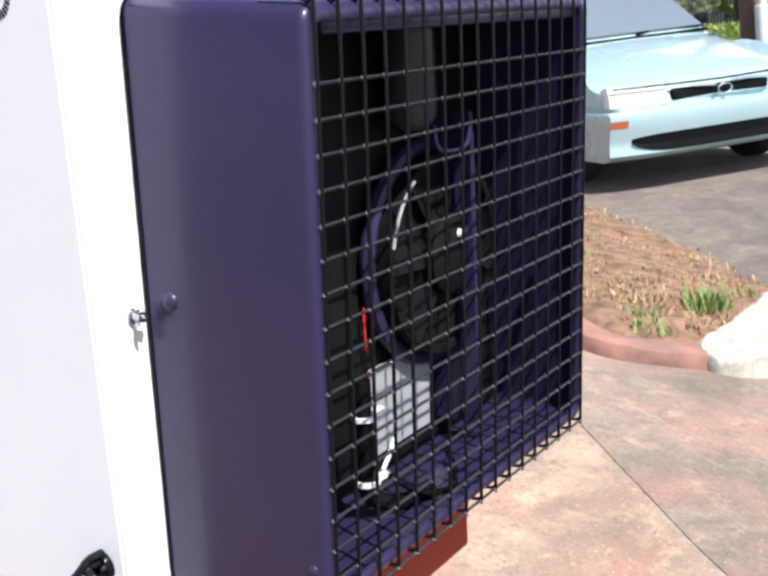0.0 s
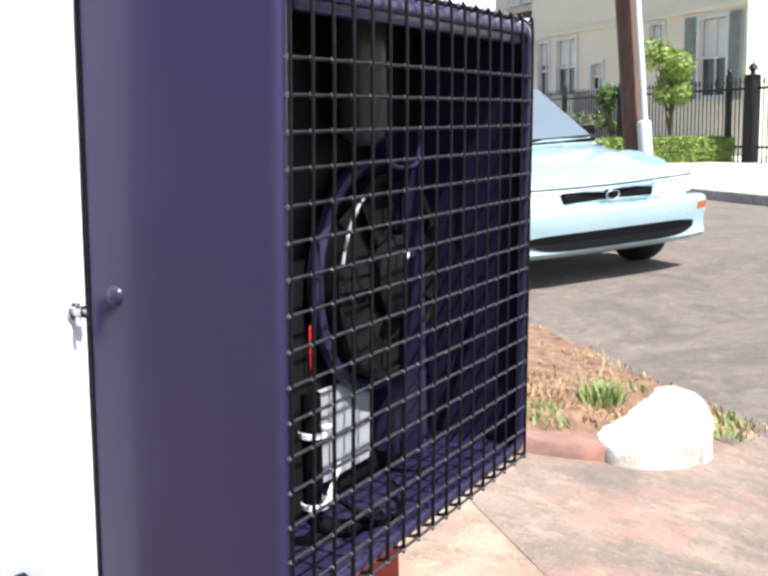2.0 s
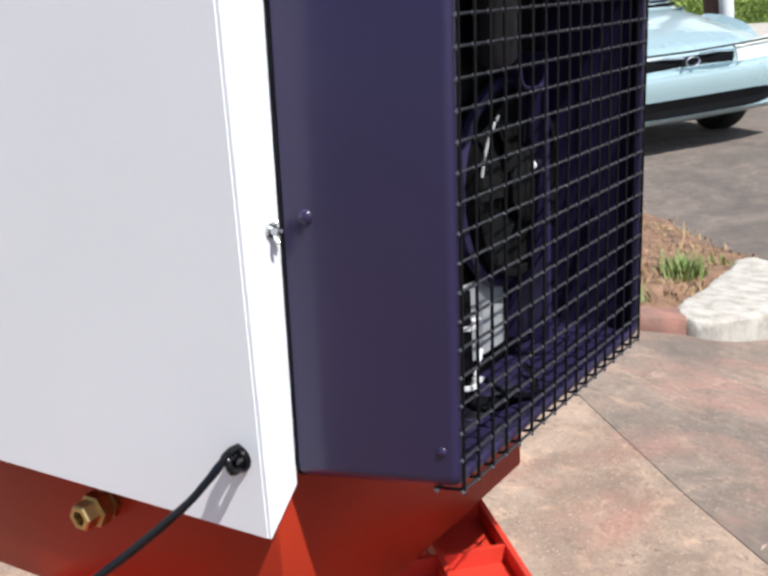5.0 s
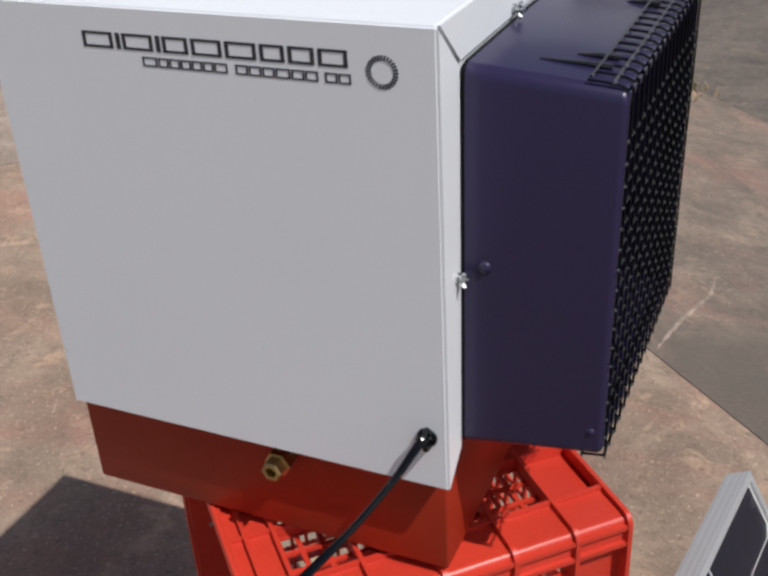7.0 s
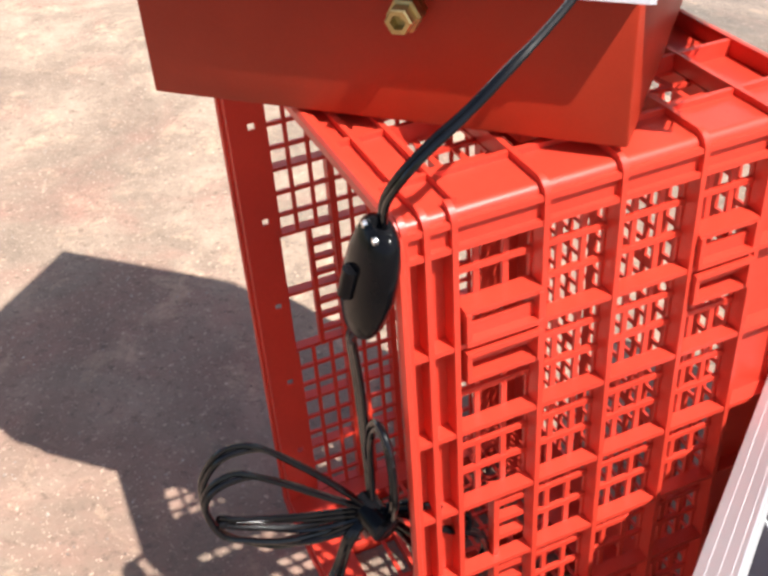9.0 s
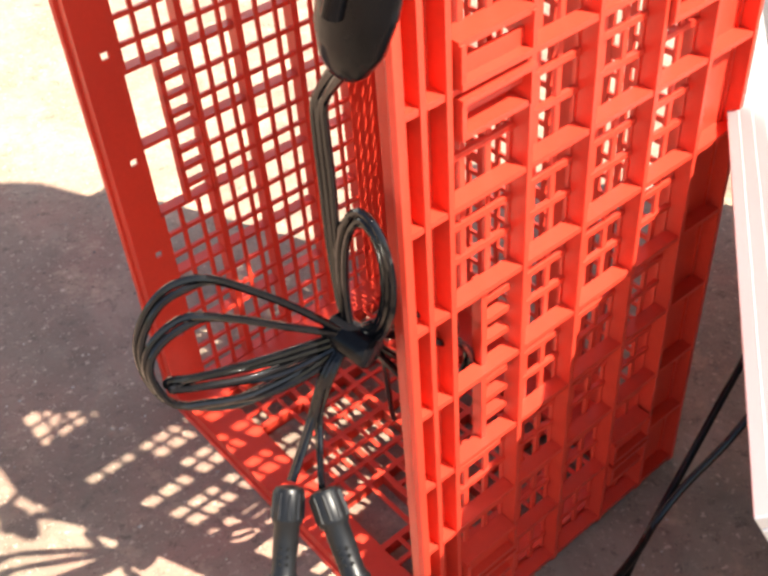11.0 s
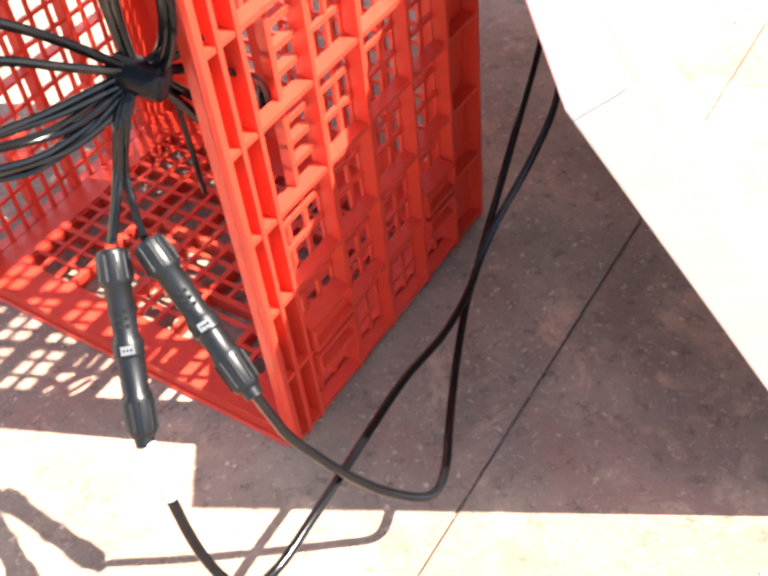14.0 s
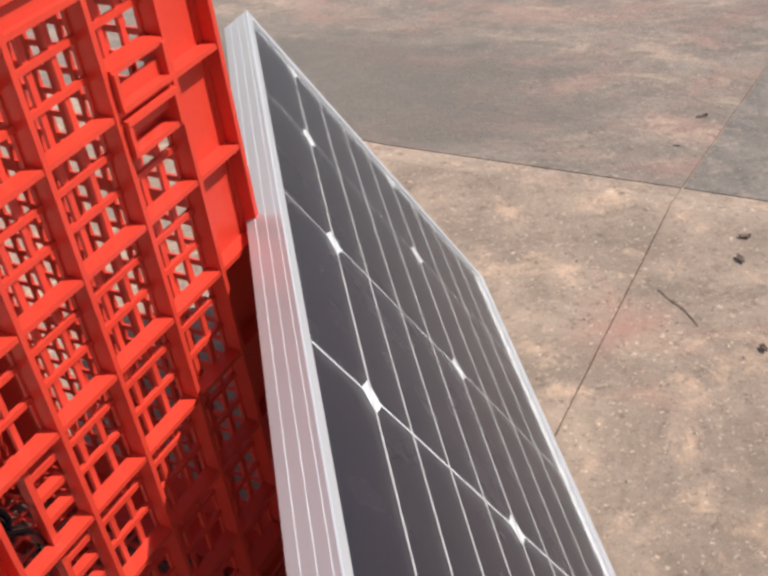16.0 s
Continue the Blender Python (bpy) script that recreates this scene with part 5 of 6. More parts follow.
CF, CS = Vector((0.8008, -0.5989, 0)), Vector((0.5989, 0.8008, 0))


def cw(f, s, h):
    """Car space: f forward from the front bumper, s sideways towards the street, h up; the car leans with the road."""
    return CARO + CF * f + CS * (s * 0.99) + Vector((0, 0, CARZ + h + 0.049 * s + 0.007 * f))


car = thing("parked_car", "pale aqua saloon car parked at the street edge", "car", tuple(cw(-2.1, 0, 0)))


def smooth_step(x, a, b):
    t = min(max((x - a) / (b - a), 0), 1)
    return t * t * (3 - 2 * t)


def arch(f):
    z = 0.20 + 0.06 * smooth_step(-f, 0.25, 0.0)
    for c in (-0.68, -3.22):
        if abs(f - c) < 0.335:
            z = max(z, 0.29 + math.sqrt(0.335 ** 2 - (f - c) ** 2) * 0.98)
    return z


def hood(f):
    pts = [(0.0, 0.56), (-0.03, 0.63), (-0.10, 0.685), (-0.3, 0.745), (-0.7, 0.83), (-1.1, 0.90), (-1.3, 0.93), (-3.2, 0.95), (-3.5, 0.96), (-4.0, 0.93), (-4.15, 0.82), (-4.2, 0.6)]
    for (a, za), (b, zb) in zip(pts, pts[1:]):
        if b <= f <= a:
            return za + (zb - za) * (a - f) / (a - b)
    return 0.6


def half(f):
    return 0.835 * (1 - 0.11 * max(0, (f + 0.30) / 0.30) ** 2.2 - 0.03 * smooth_step(f, -1.2, -0.2) - 0.12 * max(0, (-f - 3.8) / 0.4) ** 2)


bm = fresh()
fs = [0.0, -0.012, -0.03, -0.06, -0.10, -0.15, -0.2] + [-0.2 - 0.05 * k for k in range(1, 80)]
rings = []
for f in fs:
    w, zt, zb2 = half(f), hood(f), arch(f)
    zb2 = min(zb2, zt - 0.06)
    side = [(0, zt), (w * 0.35, zt - 0.004), (w * 0.62, zt - 0.014), (w * 0.82, zt - 0.035), (w * 0.93, zt - 0.075), (w * 0.985, zt - 0.14 * min(1, zt - zb2)),
            (w, zb2 + (zt - zb2) * 0.55), (w * 1.0, zb2 + (zt - zb2) * 0.32), (w * 0.985, zb2 + (zt - zb2) * 0.12), (w * 0.96, zb2), (w * 0.6, zb2), (0, zb2)]
    full = side + [(-s, z) for s, z in side[-2:0:-1]]
    rings.append([bm.verts.new(cw(f - (0.05 + 0.09 * (abs(s) / 0.82) ** 2.6) * max(0, 1 + f / 0.5), s, z)) for s, z in full])
for q, r2 in zip(rings, rings[1:]):
    for k in range(len(q)):
        bm.faces.new((q[k], q[(k + 1) % len(q)], r2[(k + 1) % len(q)], r2[k]))
bm.faces.new(rings[0]), bm.faces.new(rings[-1][::-1])
part("body", bm, CARPAINT, car, "pale aqua painted body", smooth=True)
# cabin: pillars and roof, with glass set in
bm = fresh()
rows = []
for f, h, w in ((-1.10, 0.895, 0.70), (-1.14, 0.915, 0.70), (-1.45, 1.13, 0.635), (-1.78, 1.34, 0.56), (-1.95, 1.385, 0.55), (-2.6, 1.40, 0.55), (-3.0, 1.37, 0.545), (-3.3, 1.22, 0.60), (-3.62, 0.965, 0.68)):
    side = [(0, h), (w * 0.6, h - 0.004), (w * 0.93, h - 0.02), (w, h - 0.05), (max(w, 0.74), 0.88)]
    rows.append([bm.verts.new(cw(f, s, z)) for s, z in side + [(-s, z) for s, z in side[-1:0:-1]]])
for q, r2 in zip(rows, rows[1:]):
    for k in range(len(q) - 1):
        bm.faces.new((q[k], q[k + 1], r2[k + 1], r2[k]))
    bm.faces.new((q[-1], q[0], r2[0], r2[-1]))
part("cabin", bm, CARPAINT, car, smooth=True)


def sheet(name, pts, material, thick=0.008, label="", parent=None):
    bm = fresh()
    a, b, c = (Vector(pts[i]) for i in (0, 1, 2))
    n = (b - a).cross(c - a).normalized() * thick
    lo, hi = [bm.verts.new(Vector(p) - n) for p in pts], [bm.verts.new(Vector(p) + n) for p in pts]
    bm.faces.new(lo[::-1]), bm.faces.new(hi)
    for i in range(len(pts)):
        bm.faces.new((lo[i], lo[(i + 1) % len(pts)], hi[(i + 1) % len(pts)], hi[i]))
    return part(name, bm, material, parent or car, label)


sheet("windscreen", [cw(-1.17, -0.63, 0.945), cw(-1.17, 0.63, 0.945), cw(-1.75, 0.51, 1.33), cw(-1.75, -0.51, 1.33)], CARGLASS, 0.012, "reflecting windscreen")
for s in (-1, 1):
    sheet("side_window", [cw(-1.42, s * 0.715, 0.95), cw(-2.35, s * 0.735, 0.95), cw(-2.35, s * 0.60, 1.31), cw(-1.86, s * 0.585, 1.30)], CARGLASS, 0.02)
    sheet("side_window", [cw(-2.42, s * 0.735, 0.95), cw(-3.2, s * 0.715, 0.96), cw(-3.02, s * 0.60, 1.28), cw(-2.42, s * 0.60, 1.31)], CARGLASS, 0.02)
    bm = fresh()
    box(bm, -1.50, -1.43, s * 0.83 - 0.055, s * 0.83 + 0.055, 0.94, 1.02, f=lambda c: cw(c.x, c.y, c.z), bevel=0.022)
    part("mirror", bm, CARDARK, car, smooth=True)
bm = fresh()
box(bm, -1.19, -1.13, -0.66, 0.66, 0.905, 0.925, f=lambda c: cw(c.x, c.y, c.z))
part("cowl_vent", bm, CARDARK, car)
for s0 in (-0.5, 0.05):
    bm = fresh()
    sweep(bm, [cw(-1.15, s0, 0.935), cw(-1.2, s0 + 0.25, 0.965), cw(-1.22, s0 + 0.52, 0.975)], 0.009, 6)
    part("wiper", bm, CARDARK, car)
# front: bumper, intake, grille, lamps
bm = fresh()
prof = [(0.205, -0.05), (0.215, -0.01), (0.232, 0.022), (0.252, 0.042), (0.268, 0.040), (0.30, 0.030), (0.345, 0.032), (0.40, 0.042), (0.465, 0.05), (0.503, 0.045), (0.520, 0.02), (0.520, -0.08), (0.205, -0.10)]
line = []
for k in range(25):
    s = -0.82 + 1.64 * k / 24
    back = -0.09 * (abs(s) / 0.82) ** 3.4
    line.append((s, back))
line = [(-0.845, -0.42), (-0.84, -0.33)] + line + [(0.84, -0.33), (0.845, -0.42)]
rows = [[bm.verts.new(cw(b + o * (1 if abs(s) < 0.83 else 0.3), s * (1 + 0.2 * max(o, 0)), h)) for h, o in prof] for s, b in line]
for q, r2 in zip(rows, rows[1:]):
    for k in range(len(q)):
        bm.faces.new((q[k], q[(k + 1) % len(q)], r2[(k + 1) % len(q)], r2[k]))
bumper = part("bumper", bm, CARPAINT, car, smooth=True)
# intake lies on the bumper; black colour replaces the shade of a recess
bm = fresh()
rows = []
for k in range(29):
    q = -0.69 + 1.38 * k / 28
    e2 = (abs(q) / 0.69) ** 7
    b = -0.09 * (abs(q) / 0.82) ** 3.4
    rows.append([bm.verts.new(cw(b + o, q, h)) for h, o in ((0.258 + 0.065 * e2, 0.0460), (0.31 + 0.018 * e2, 0.036), (0.372 - 0.020 * e2, 0.042), (0.372 - 0.020 * e2, 0.0), (0.258 + 0.065 * e2, 0.0))])
for q, r2 in zip(rows, rows[1:]):
    for k in range(5):
        bm.faces.new((q[k], q[(k + 1) % 5], r2[(k + 1) % 5], r2[k]))
bm.faces.new(rows[0][::-1]), bm.faces.new(rows[-1])
part("air_intake", bm, CARDARK, bumper, "lower air intake, its recess shade put in as black")
for s in (-1, 1):
    bm = fresh()
    rows = []
    for k in range(5):
        sg = s * (0.72 + 0.028 * k)
        b = -0.09 * (abs(sg) / 0.82) ** 3.4
        rows.append([bm.verts.new(cw(b + o, sg, h)) for h, o in ((0.425, 0.048), (0.475, 0.056), (0.475, 0.0), (0.425, 0.0))])
    for q, r2 in zip(rows, rows[1:]):
        for k in range(4):
            bm.faces.new((q[k], q[(k + 1) % 4], r2[(k + 1) % 4], r2[k]))
    part("indicator", bm, AMBER, bumper, "amber indicator lens")
    bm = fresh()
    rows = []
    for k in range(7):
        sg = s * (0.40 + 0.062 * k)
        b = -0.05 - 0.12 * (abs(sg) / 0.82) ** 2.8
        rows.append([bm.verts.new(cw(b + o, sg, h)) for h, o in ((0.545, 0.005), (0.60, 0.0), (0.655 + 0.004 * k, -0.035), (0.655, -0.12), (0.545, -0.1))])
    for q, r2 in zip(rows, rows[1:]):
        for k in range(5):
            bm.faces.new((q[k], q[(k + 1) % 5], r2[(k + 1) % 5], r2[k]))
    bm.faces.new(rows[0][::-1]), bm.faces.new(rows[-1])
    part("headlight", bm, LAMPGLASS, car, "clear headlight", smooth=True)
bm = fresh()
box(bm, -0.07, 0.040, -0.37, 0.37, 0.552, 0.626, f=lambda c: cw(c.x - 0.06 - 0.03 * (c.y / 0.36) ** 2, c.y, c.z), bevel=0.02)
grille = part("grille", bm, CARDARK, car, "narrow black grille")
bm = fresh()
sweep(bm, [cw(-0.045 - 0.115 * (abs(q) / 0.82) ** 2.6, q, 0.655 + 0.012 * abs(q)) for q in [-0.76 + 0.076 * k for k in range(21)]], 0.007, 6)
part("bonnet_gap", bm, CARDARK, car, "dark shut line along the bonnet's edge")
for s0, s1 in ((-0.38, -0.06), (0.06, 0.38)):
    bm = fresh()
    sweep(bm, [cw(-0.026 - 0.03 * (s0 / 0.36) ** 2, s0, 0.638), cw(-0.026 - 0.03 * ((s0 + s1) / 0.72) ** 2, (s0 + s1) / 2, 0.636), cw(-0.026 - 0.03 * (s1 / 0.36) ** 2, s1, 0.622)], 0.007, 6)
    part("grille_bar", bm, CHROME, grille)
bm = fresh()
sweep(bm, [cw(-0.014, 0.05 * math.cos(t), 0.592 + 0.032 * math.sin(t)) for t in [2 * math.pi * k / 20 for k in range(21)]], 0.007, 6)
part("badge", bm, CHROME, grille, "plain oval chrome badge", smooth=True)
for f in (-0.68, -3.22):
    for s in (-1, 1):
        c, axis = cw(f, s * 0.64, 0.285), CS * s
        bm = fresh()
        lathe(bm, c, axis, [(0, 0.20), (0.0, 0.27), (0.02, 0.285), (0.15, 0.285), (0.175, 0.27), (0.18, 0.19), (0.165, 0.185)], 28)
        wheel = part("wheel", bm, TYRE, car, "black tyre", smooth=True)
        bm = fresh()
        lathe(bm, c + axis * 0.12, axis, [(0, 0.185), (0.05, 0.185), (0.045, 0.165), (0.03, 0.15), (0.045, 0.05), (0.05, 0.03), (0.05, 0)], 24)
        part("rim", bm, ALU, wheel, smooth=True)

# ---- pole with a white pipe, across the street ----
pole = thing("utility_pole", "leaning dark wooden utility pole with a white pipe guard", "pole", (-3.89, 14.85, -0.165))
bm = fresh()
sweep(bm, [(-3.89, 14.85, -0.17), (-3.93, 14.85, 0.4), (-4.138, 14.85, 2.96), (-4.32, 14.87, 5.2), (-4.6, 14.9, 8.8)], [0.155, 0.15, 0.138, 0.125, 0.11], 16)
part("shaft", bm, POLEWOOD, pole, smooth=True)
bm = fresh()
lathe(bm, (-3.66, 14.62, -0.165), (-0.075, 0.0, 1), [(0, 0.10), (0.98, 0.10), (0.99, 0.06)], 16)
part("whitewashed_guard", bm, POLEWHITE, pole, "white pipe guard", smooth=True)
bm = fresh()
sweep(bm, [(-3.70, 14.64, 0.5), (-3.90, 14.66, 2.93), (-4.09, 14.72, 5.2), (-4.38, 14.8, 8.6)], 0.045, 12)
part("service_pipe", bm, POLEWHITE, pole, "white service pipe", smooth=True)

# ---- house ----
HA = Vector((-4.73, 28.14, -0.2))
HW, HN = Vector((-0.782, 0.6235, 0)), Vector((-0.6235, -0.782, 0))


def hp(s, n, z):
    """House space: s along the street front, n out of the wall, z up."""
    p = HA + HW * s + HN * n
    return Vector((p.x, p.y, z))


house = thing("house", "two-storey cream stucco house with white trim and a porch", "house", tuple(hp(6, -3, -0.2)))
hf = lambda c: hp(c.x, c.y, c.z)
OPEN = [(0.75, 1.85, 1.45, 3.5), (3.44, 4.07, 2.62, 3.55), (6.5, 7.12, 1.85, 2.62), (8.02, 9.2, 1.75, 3.52), (9.7, 10.4, 1.65, 3.5),
        (8.2, 9.0, 5.35, 7.1), (9.3, 10.3, 5.35, 7.1), (1.0, 2.2, 5.5, 7.1), (4.5, 5.5, 5.5, 7.1)]
ss = sorted({0.0, 10.9} | {x for o in OPEN for x in o[:2]})
zs = sorted({-0.2, 7.6} | {x for o in OPEN for x in o[2:]})
bm = fresh()
for a, b in zip(ss, ss[1:]):
    z0 = None
    for c, d in zip(zs, zs[1:]):
        hole = any(o[0] <= a + 1e-6 and b <= o[1] + 1e-6 and o[2] <= c + 1e-6 and d <= o[3] + 1e-6 for o in OPEN)
        if not hole:
            box(bm, a, b, -0.3, 0, c, d, f=hf)
bmesh.ops.remove_doubles(bm, verts=bm.verts, dist=1e-4)
part("wall", bm, STUCCO, house, "cream stucco street wall")
bm = fresh()
box(bm, 0, 0.3, -8, -0.3, -0.2, 7.6, f=hf)
box(bm, 10.6, 10.9, -8, -0.3, -0.2, 7.6, f=hf)
box(bm, 0, 10.9, -8.3, -8, -0.2, 7.6, f=hf)
bmesh.ops.remove_doubles(bm, verts=bm.verts, dist=1e-4)
part("wall", bm, STUCCO, house)
bm = fresh()
box(bm, 0.31, 10.59, -7.9, -1.2, -0.1, 7.5, f=hf)
part("dim_interior", bm, CARDARK, house)
for z0, z1, n in ((3.70, 3.84, 0.10), (5.1, 5.25, 0.12), (7.5, 7.75, 0.25)):
    bm = fresh()
    box(bm, -0.1, 10.95, 0.002, n, z0, z1, f=hf)
    part("string_course", bm, STUCCO, house, "projecting moulded course")
bm = fresh()
box(bm, 4.9, 8.0, 0.002, 0.12, -0.2, 1.75, f=hf)
part("plinth", bm, PLINTH, house, "grey stone plinth")
bm = fresh()
v = [hp(-0.5, 0.5, 7.75), hp(11.4, 0.5, 7.75), hp(11.4, -8.8, 7.75), hp(-0.5, -8.8, 7.75), hp(3, -4, 10.2), hp(8, -4, 10.2)]
v = [bm.verts.new(p) for p in v]
for q in ((0, 1, 5, 4), (2, 3, 4, 5), (1, 2, 5), (3, 0, 4), (3, 2, 1, 0)):
    bm.faces.new([v[i] for i in q])
part("roof", bm, ROOF, house, "brown shingled hip roof")


def window(s0, s1, z0, z1, n=0.0, parent=None, cols=1):
    t = 0.10
    zm = (z0 + z1) / 2
    bars = [(s0 - t, s0, n + 0.003, n + 0.06, z0 - t, z1 + t), (s1, s1 + t, n + 0.003, n + 0.06, z0 - t, z1 + t), (s0, s1, n + 0.003, n + 0.06, z1, z1 + t),
            (s0, s1, n + 0.003, n + 0.06, z0 - t, z0), (s0, s1, n - 0.12, n - 0.06, zm - 0.04, zm + 0.04)]
    for k in range(1, cols + 1):
        sm = s0 + (s1 - s0) * k / (cols + 1)
        bars += [(sm - 0.025, sm + 0.025, n - 0.11, n - 0.065, z0, zm - 0.04), (sm - 0.025, sm + 0.025, n - 0.11, n - 0.065, zm + 0.04, z1)]
    w = None
    for q in bars:
        ob = part("frame_bar" if w else "window", box(fresh(), *q, f=hf), TRIMW, w or parent or house, "" if w else "white-framed sash window")
        w = w or ob
    for c, d in ((z0, zm), (zm, z1)):
        bm = fresh()
        box(bm, s0, s1, n - 0.13, n - 0.122, c, d, f=hf)
        part("pane", bm, PANE, w)
    bm = fresh()
    box(bm, s0 + 0.03, s1 - 0.03, n - 0.121, n - 0.116, z0 + (z1 - z0) * (0.40 + 0.25 * ((s0 * 7.3) % 1)), z1 - 0.02, f=hf)
    part("blind", bm, TRIMW, w, "pale roller blind drawn part way")
    bm = fresh()
    box(bm, s0 - 0.14, s1 + 0.14, n + 0.003, n + 0.14, z0 - 0.17, z0 - t, f=hf)
    part("sill", bm, TRIMW, w)


for o in OPEN:
    window(*o)
for s0, s1 in ((0.15, 0.62), (1.98, 2.45)):
    bm = fresh()
    box(bm, s0, s1, 0.005, 0.06, 1.3, 3.6, f=hf)
    sh = part("shutter", bm, SHUTTER, house, "grey-green louvred shutter")
    for k in range(14):
        bm = fresh()
        box(bm, s0 + 0.05, s1 - 0.05, 0.06, 0.085, 1.4 + 0.155 * k, 1.48 + 0.155 * k, f=hf)
        part("louvre", bm, SHUTTER, sh)
# bay and porch towards the far end
bm = fresh()
for a, b, c, d in ((10.9, 16.0, 5.0, 7.6), (10.9, 13.2, -0.2, 4.6)):
    box(bm, a, b, -4.5, -1.3, c, d, f=hf)
part("wing_wall", bm, STUCCO, house, "cream wing wall set back")
for s0, s1 in ((11.6, 12.3), (12.7, 13.4), (14.0, 14.8)):
    window(s0, s1, 5.4, 7.2, -1.25)
for s0 in (11.2, 11.75, 12.3, 12.85):
    bm = fresh()
    box(bm, s0, s0 + 0.16, -1.3, -1.1, 1.0, 3.5, f=hf)
    part("pilaster", bm, TRIMW, house)
    bm = fresh()
    box(bm, s0 + 0.17, s0 + 0.53, -1.28, -1.2, 1.3, 3.3, f=hf)
    part("pane", bm, PANE, house)
bm = fresh()
v = [hp(10.95, 0.9, 3.6), hp(19.5, 0.9, 3.45), hp(19.5, -3.5, 4.9), hp(10.95, -3.5, 5.0), hp(10.95, 0.9, 3.45), hp(19.5, 0.9, 3.3), hp(19.5, -3.5, 4.7), hp(10.95, -3.5, 4.8)]
v = [bm.verts.new(p) for p in v]
for q in ((0, 1, 2, 3), (4, 7, 6, 5), (0, 4, 5, 1), (1, 5, 6, 2), (2, 6, 7, 3), (3, 7, 4, 0)):
    bm.faces.new([v[i] for i in q])
part("porch_roof", bm, PORCHROOF, house, "low dark brown porch roof")
bm = fresh()
box(bm, 10.95, 19.4, 0.6, 0.85, 3.05, 3.4, f=hf)
part("porch_beam", bm, TRIMW, house)
for s in (11.5, 12.1, 13.4, 14.0, 15.4, 16.8, 18.2, 19.3):
    bm = fresh()
    lathe(bm, hp(s, 0.72, -0.2), (0, 0, 1), [(0, 0.17), (0.4, 0.17), (0.42, 0.12), (3.0, 0.10), (3.05, 0.15), (3.25, 0.15)], 14)
    part("porch_post", bm, TRIMW, house, smooth=True)
bm = fresh()
box(bm, 13.2, 19.5, -3.4, -3.2, -0.2, 3.4, f=hf)
part("porch_wall", bm, STUCCO, house)

# ---- iron fence, gate pillar, hedge ----
fence = thing("iron_fence", "black iron picket fence in front of the house", "fence", tuple(hp(4, 2.6, -0.2)))
FN = 2.6
for z in (0.15, 1.45):
    bm = fresh()
    box(bm, -2.98, 9.5, FN - 0.02, FN + 0.02, z, z + 0.05, f=hf)
    part("rail", bm, IRON, fence)
bm = fresh()
sweep(bm, [(0, 0, -0.2), (0, 0, 1.58)], 0.014, 6)
lathe(bm, (0, 0, 1.58), (0, 0, 1), [(0, 0.014), (0.03, 0.034), (0.10, 0.018), (0.16, 0.0)], 6)
pme = bpy.data.meshes.new("picket")
bm.to_mesh(pme)
bm.free()
pme.materials.append(IRON)
for k in range(90):
    p = hp(-2.9 + 0.139 * k, FN, 0)
    place("picket", pme, fence, m=Matrix.Translation((p.x, p.y, 0)))
for s in (-2.4, 1.8, 4.6, 7.4):
    bm = fresh()
    box(bm, s - 0.06, s + 0.06, FN - 0.06, FN + 0.06, -0.2, 1.75, f=hf, bevel=0.01)
    lathe(bm, hp(s, FN, 1.75), (0, 0, 1), [(0, 0.08), (0.04, 0.08), (0.06, 0.03), (0.12, 0.06), (0.18, 0.03), (0.2, 0)], 10)
    part("post", bm, IRON, fence, smooth=True)
pillar = thing("gate_pillar", "stout black iron gate pillar with a finial", "gate pillar", tuple(hp(-3.15, 2.6, -0.2)))
bm = fresh()
box(bm, -3.29, -3.03, FN - 0.13, FN + 0.13, -0.2, 1.72, f=hf, bevel=0.015)
part("shaft", bm, IRON, pillar)
bm = fresh()
lathe(bm, hp(-3.16, FN, 1.72), (0, 0, 1), [(0, 0.18), (0.05, 0.18), (0.07, 0.06), (0.13, 0.05), (0.19, 0.11), (0.27, 0.08), (0.30, 0.02), (0.40, 0.0)], 14)
part("finial", bm, IRON, pillar, smooth=True)
fence2 = thing("iron_gate", "black iron gate beyond the pillar", "gate", tuple(hp(-4.6, 2.6, -0.2)))
for z in (0.15, 1.45):
    bm = fresh()
    box(bm, -6.0, -3.34, FN - 0.02, FN + 0.02, z, z + 0.05, f=hf)
    part("rail", bm, IRON, fence2)
for k in range(18):
    p = hp(-5.9 + 0.14 * k, FN, 0)
    place("picket", pme, fence2, m=Matrix.Translation((p.x, p.y, 0)))


def leaf_cloud(count, inside, size, seed):
    """Many small leaf quads where inside(r) puts them."""
    r = random.Random(seed)
    verts, faces = [], []
    for _ in range(count):
        p, out = inside(r)
        n = (out + Vector((r.gauss(0, 0.6), r.gauss(0, 0.6), r.gauss(0, 0.6)))).normalized()
        a, b = frame_axes(n)
        t = r.uniform(0, 6.28)
        d = a * math.cos(t) + b * math.sin(t)
        e2 = n.cross(d)
        s = size * r.uniform(0.6, 1.4)
        k = len(verts)
        verts += [p - d * s, p + e2 * s * 0.45 + n * s * 0.1, p + d * s, p - e2 * s * 0.45 + n * s * 0.1]
        faces.append((k, k + 1, k + 2, k + 3))
    return verts, faces


def leaf_mesh(name, count, inside, size, seed, material, parent=None, label=""):
    v, f = leaf_cloud(count, inside, size, seed)
    me = bpy.data.meshes.new(name)
    me.from_pydata(v, [], f)
    me.materials.append(material)
    return place(name, me, parent, label)


